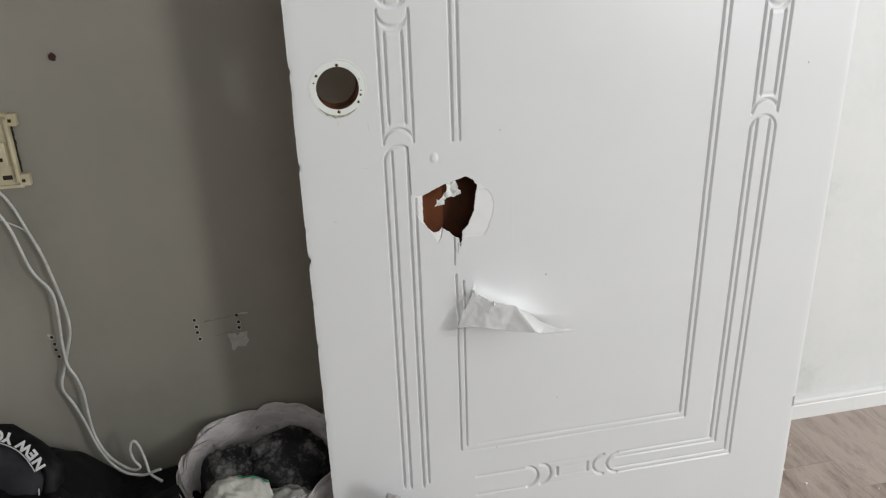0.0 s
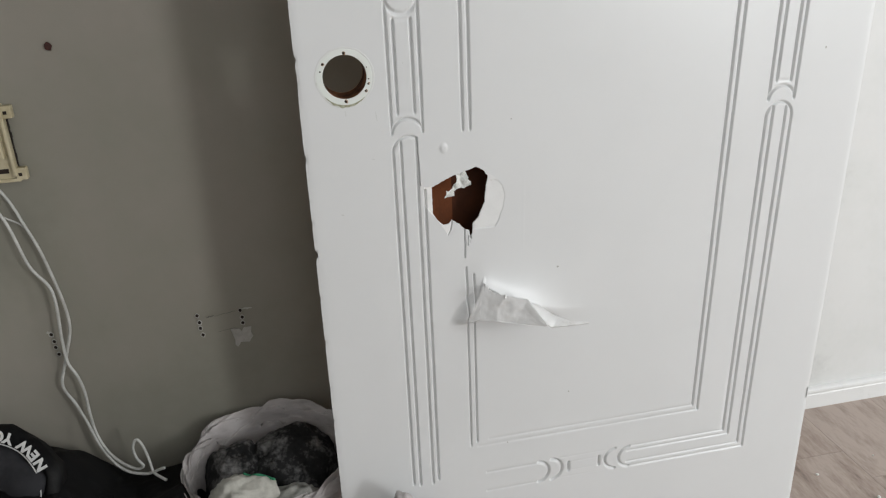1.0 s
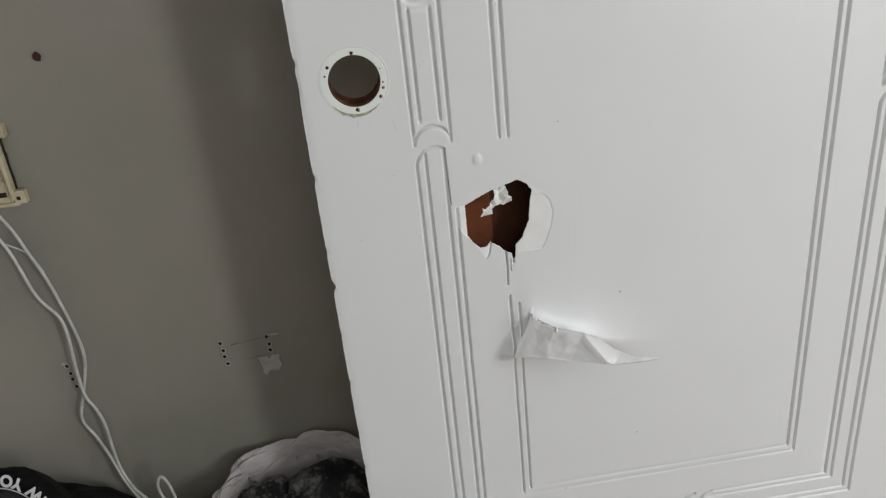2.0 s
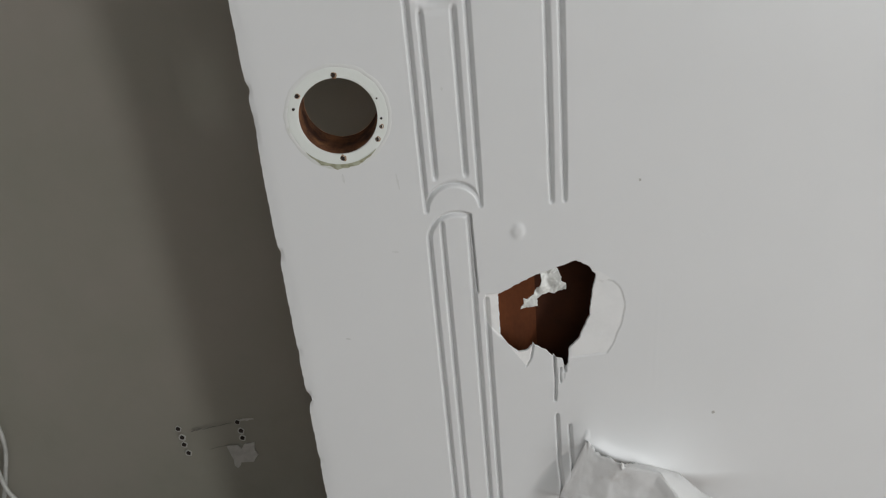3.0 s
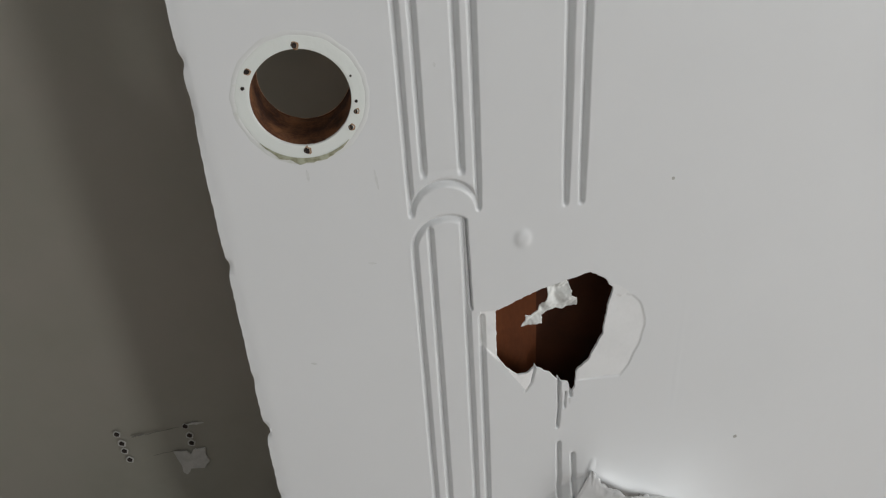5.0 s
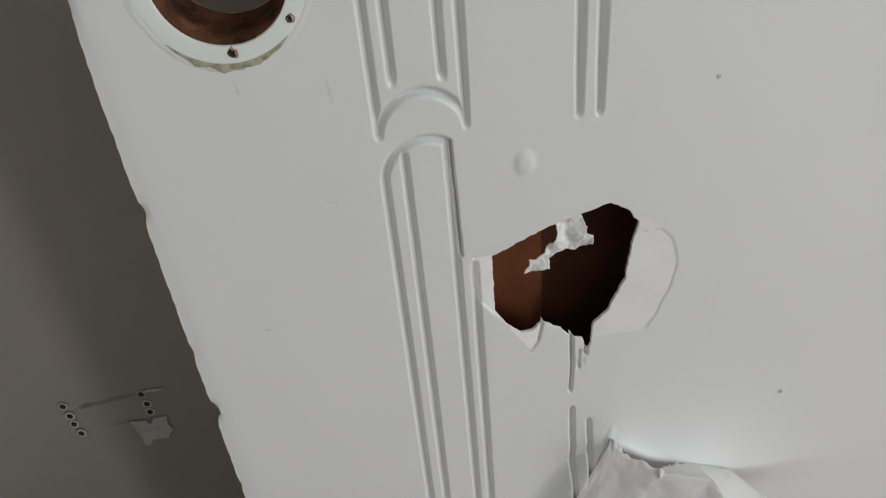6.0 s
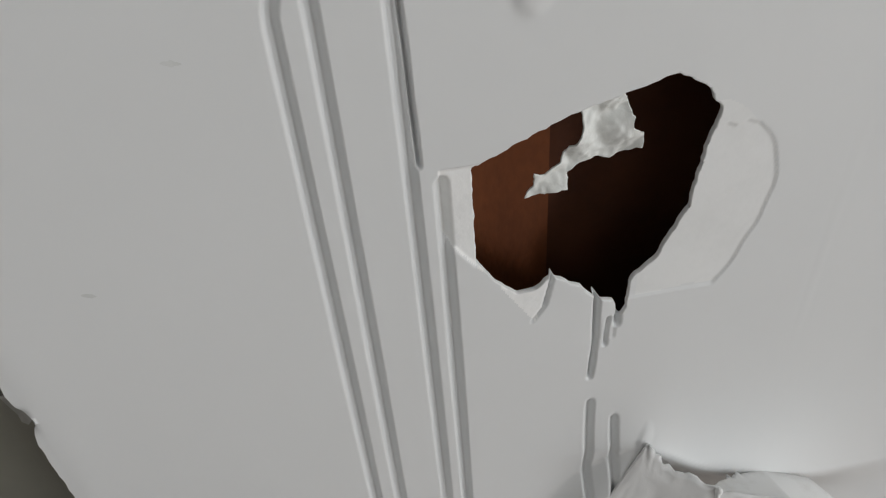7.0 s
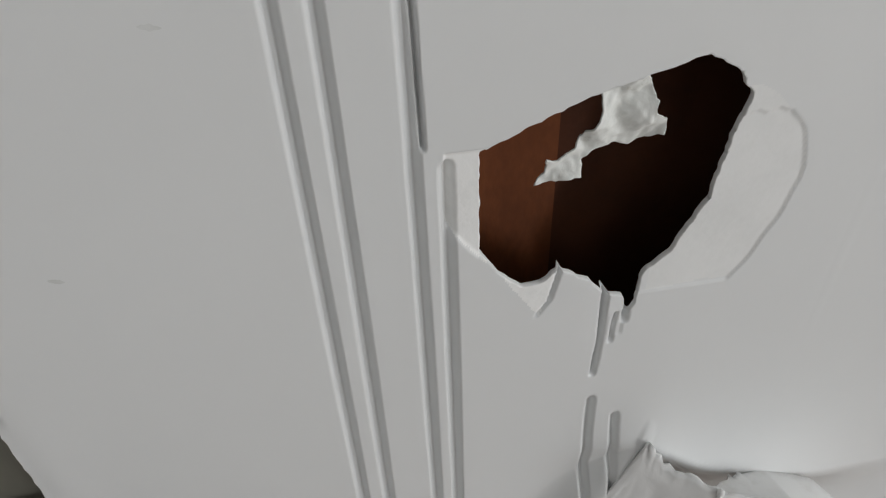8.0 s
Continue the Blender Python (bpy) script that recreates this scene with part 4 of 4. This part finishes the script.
for ch, deg in (("N", 28), ("E", 38.5), ("W", 50), ("Y", 68.5), ("O", 79), ("R", 89.5), ("K", 100)):
    curve = bpy.data.curves.new("letter", "FONT")
    curve.body, curve.size, curve.align_x, curve.align_y, curve.extrude = ch, 0.0225, "CENTER", "CENTER", 0.0003
    curve.offset = 0.0010
    curve.materials.append(letter_white)
    ob = new("letter", curve)
    ob.parent = cap
    a = radians(deg)
    inner = Matrix(((-math.sin(a), -math.cos(a), 0), (math.cos(a), -math.sin(a), 0), (0, 0, 1)))
    ob.matrix_basis = Matrix.Translation(face @ Vector((0.0915 * math.cos(a), 0.0915 * math.sin(a), 0.0035))) @ (face @ inner).to_4x4()

# white plastic bag, open towards the room
bag = base("plastic_bag", -0.118, 0.115, 0, "open white plastic rubbish bag filled with dusty black cloth", "plastic bag")


def bag_rim(a):
    return 0.142 * math.cos(a), 0.094 * math.sin(a), 0.232 + 0.040 * math.sin(a) + 0.012 * math.cos(a)


verts, faces = [], []
NA, NH = 180, 90
for i in range(NA):
    a = 2 * math.pi * i / NA
    rx, ry, rz = bag_rim(a)
    ca, sa = math.cos(a), math.sin(a)
    slow = fbm(ca * 1.4, sa * 1.4, 3.0, 2)
    for j in range(NH + 1):
        t = j / NH
        # folds that run along the mouth, drifting slowly round it
        along = 0.0048 * (abs(math.sin(9.5 * t + 2.4 * slow + 0.7 * math.sin(2 * a))) - 0.55) + 0.0054 * (abs(math.sin(29 * t + 5 * slow + 1.1 * math.sin(3 * a + 1))) - 0.5) + 0.0030 * (abs(math.sin(61 * t + 9 * slow + 1.6 * math.sin(2 * a))) - 0.5) + 0.003 * fbm(ca * 2.5, sa * 2.5, t * 3.0, 3)
        if t < 0.55:                          # outside, from the floor up
            k = t / 0.55
            s = 0.78 + 0.26 * math.sin(math.pi * min(k * 0.62, 1)) + along * 5
            verts.append((rx * min(s, 1.06), ry * min(s, 1.06), rz * k))
        elif t < 0.90:                        # broad turned-over cuff
            k = (t - 0.55) / 0.35
            s = 1.03 - 0.15 * k + along * 4
            verts.append((rx * s, ry * min(s, 1.06), rz + 0.016 * math.sin(math.pi * min(1.15 * k, 1)) - 0.018 * k + along * 2.6))
        else:                                 # inside, going down
            k = (t - 0.90) / 0.10
            s = 0.88 - 0.10 * k + along * 3
            verts.append((rx * s, ry * s, rz - 0.018 - 0.085 * k + along))
for i in range(NA):
    for j in range(NH):
        a, b = i * (NH + 1) + j, ((i + 1) % NA) * (NH + 1) + j
        faces.append((a, b, b + 1, a + 1))
faces.append(tuple(i * (NH + 1) for i in range(NA))[::-1])
from_arrays("bag_film", verts, faces, bag_plastic, bag, "crumpled thin white plastic film")


def lump(name, cx, cy, cz, rx, ry, rz, seed, mat, parent, label="", rough=0.22, tilt=(0, 0, 0), fine=5, rib=0.0):
    """A soft crumpled bundle."""
    bm = bmesh.new()
    bmesh.ops.create_icosphere(bm, subdivisions=fine, radius=1)
    turn = Euler([radians(q) for q in tilt]).to_matrix()
    for v in bm.verts:
        p = v.co.copy()
        k = 1 + rough * fbm(p.x * 1.3 + seed, p.y * 1.3, p.z * 1.3, 3) - 0.10 * abs(fbm(p.x * 2.6, p.y * 2.6 + seed, p.z * 2.6, 2)) + 0.02 * fbm(p.x * 9, p.y * 9, p.z * 9 + seed, 2) + rib * math.sin(42 * p.x + 5 * p.z)
        p = Vector((math.copysign(abs(p.x) ** 0.8, p.x) * rx, math.copysign(abs(p.y) ** 0.8, p.y) * ry, math.copysign(abs(p.z) ** 0.8, p.z) * rz)) * k
        v.co = turn @ p + Vector((cx, cy, cz))
    return part(name, bm, mat, parent, label, True)


lump("sleeve", -0.425, 0.060, 0.225, 0.105, 0.055, 0.045, 14.0, black_cloth, jacket, "black dusty sleeve", 0.30, (0, 24, -12))
lump("sleeve", -0.300, 0.050, 0.150, 0.060, 0.055, 0.045, 17.0, black_cloth, jacket, "black dusty sleeve", 0.30, (0, 18, 10))
lump("cloth_wad", -0.060, 0.022, 0.170, 0.058, 0.056, 0.094, 3.0, dust_cloth, bag, "black cloth wad with specks of plaster dust", 0.10, (10, 8, 0))
lump("cloth_wad", 0.050, 0.018, 0.168, 0.082, 0.060, 0.106, 8.0, dust_cloth, bag, "black cloth wad powdered with plaster dust", 0.10, (0, -14, 0))
glove = lump("work_glove", -0.052, -0.046, 0.178, 0.064, 0.040, 0.074, 5.0, glove_knit, bag, "cream knitted work glove with green hem", 0.20, (20, 15, 10), 5, 0.016)
lump("work_glove", 0.040, -0.050, 0.160, 0.052, 0.034, 0.066, 11.0, glove_dust, bag, "dusty knitted work glove", 0.25, (20, -10, 0), 5, 0.012)

# the hem lies along the shoulder of the glove
top = BVHTree.FromPolygons([v.co.copy() for v in glove.data.vertices], [tuple(q.vertices) for q in glove.data.polygons])
hem = []
for k in range(9):
    hx = -0.040 + 0.050 * k / 8
    hit = top.ray_cast(Vector((hx, -0.036 - 0.016 * k / 8 + 0.003 * math.sin(k * 1.3), 0.5)), Vector((0, 0, -1)))[0]
    if hit:
        hem.append(hit + Vector((0, 0, 0.0012)))
tube("glove_hem", hem, 0.0024, green_hem, bag, "green overlock hem")

# crumpled white bag on the floor before the door
cb = base("crumpled_bag", 0.112, -0.062, 0, "small crumpled white plastic bag on the floor", "plastic bag")
lump("crumpled_film", 0, 0, 0.115, 0.048, 0.044, 0.120, 21.0, bag_plastic, cb, "", 0.45)

for k, (cx, cy, r) in enumerate(((0.972, 0.080, 0.0026), (0.955, 0.132, 0.0017), (1.045, -0.010, 0.0032), (1.105, 0.030, 0.0018), (1.125, 0.105, 0.0015), (1.02, 0.205, 0.0016))):
    crumb = base("plaster_crumb", cx, cy, 0, "small white plaster crumb on the plank floor", "crumb", "plaster crumbs")
    lump("crumb", 0, 0, r * 0.75, r * 1.2, r, r, 30.0 + k, raw_paper, crumb, "", 0.3, (0, 0, 0), 2)

# ---- floor planks ----
plank_mesh = {}


def plank(x0, x1, y0, y1):
    key = (round(x1 - x0, 3), round(y1 - y0, 3))
    if key not in plank_mesh:
        bm = bmesh.new()
        box(bm, 0, key[0] - 0.0005, 0, key[1] - 0.0005, -0.0095, 0, 0.0005)
        me = bpy.data.meshes.new("plank")
        bmesh.ops.recalc_face_normals(bm, faces=bm.faces)
        bm.to_mesh(me), bm.free()
        me.materials.append(plank_wood)
        plank_mesh[key] = me
    ob = new("plank", plank_mesh[key])
    ob.location = (x0, y0, 0)
    ob.parent = bpy.data.objects["floor"]


PW, PL = 0.190, 1.20
col, xx = 0, 1.075 - PW * 14
while xx < X1:
    a, b = max(xx, X0), min(xx + PW, X1)
    first = 0.135 if abs(xx + PW - 1.075) < 0.01 else (0.045 if abs(xx - 1.075) < 0.01 else 0.30 - (col * 0.437) % PL)
    yy = first - PL * 4
    while yy < RWALL_Y:
        c, d = max(yy, BACK_Y), min(yy + PL, RWALL_Y)
        if d - c > 0.02 and b - a > 0.02:
            plank(a, b, c, d)
        yy += PL
    xx += PW
    col += 1
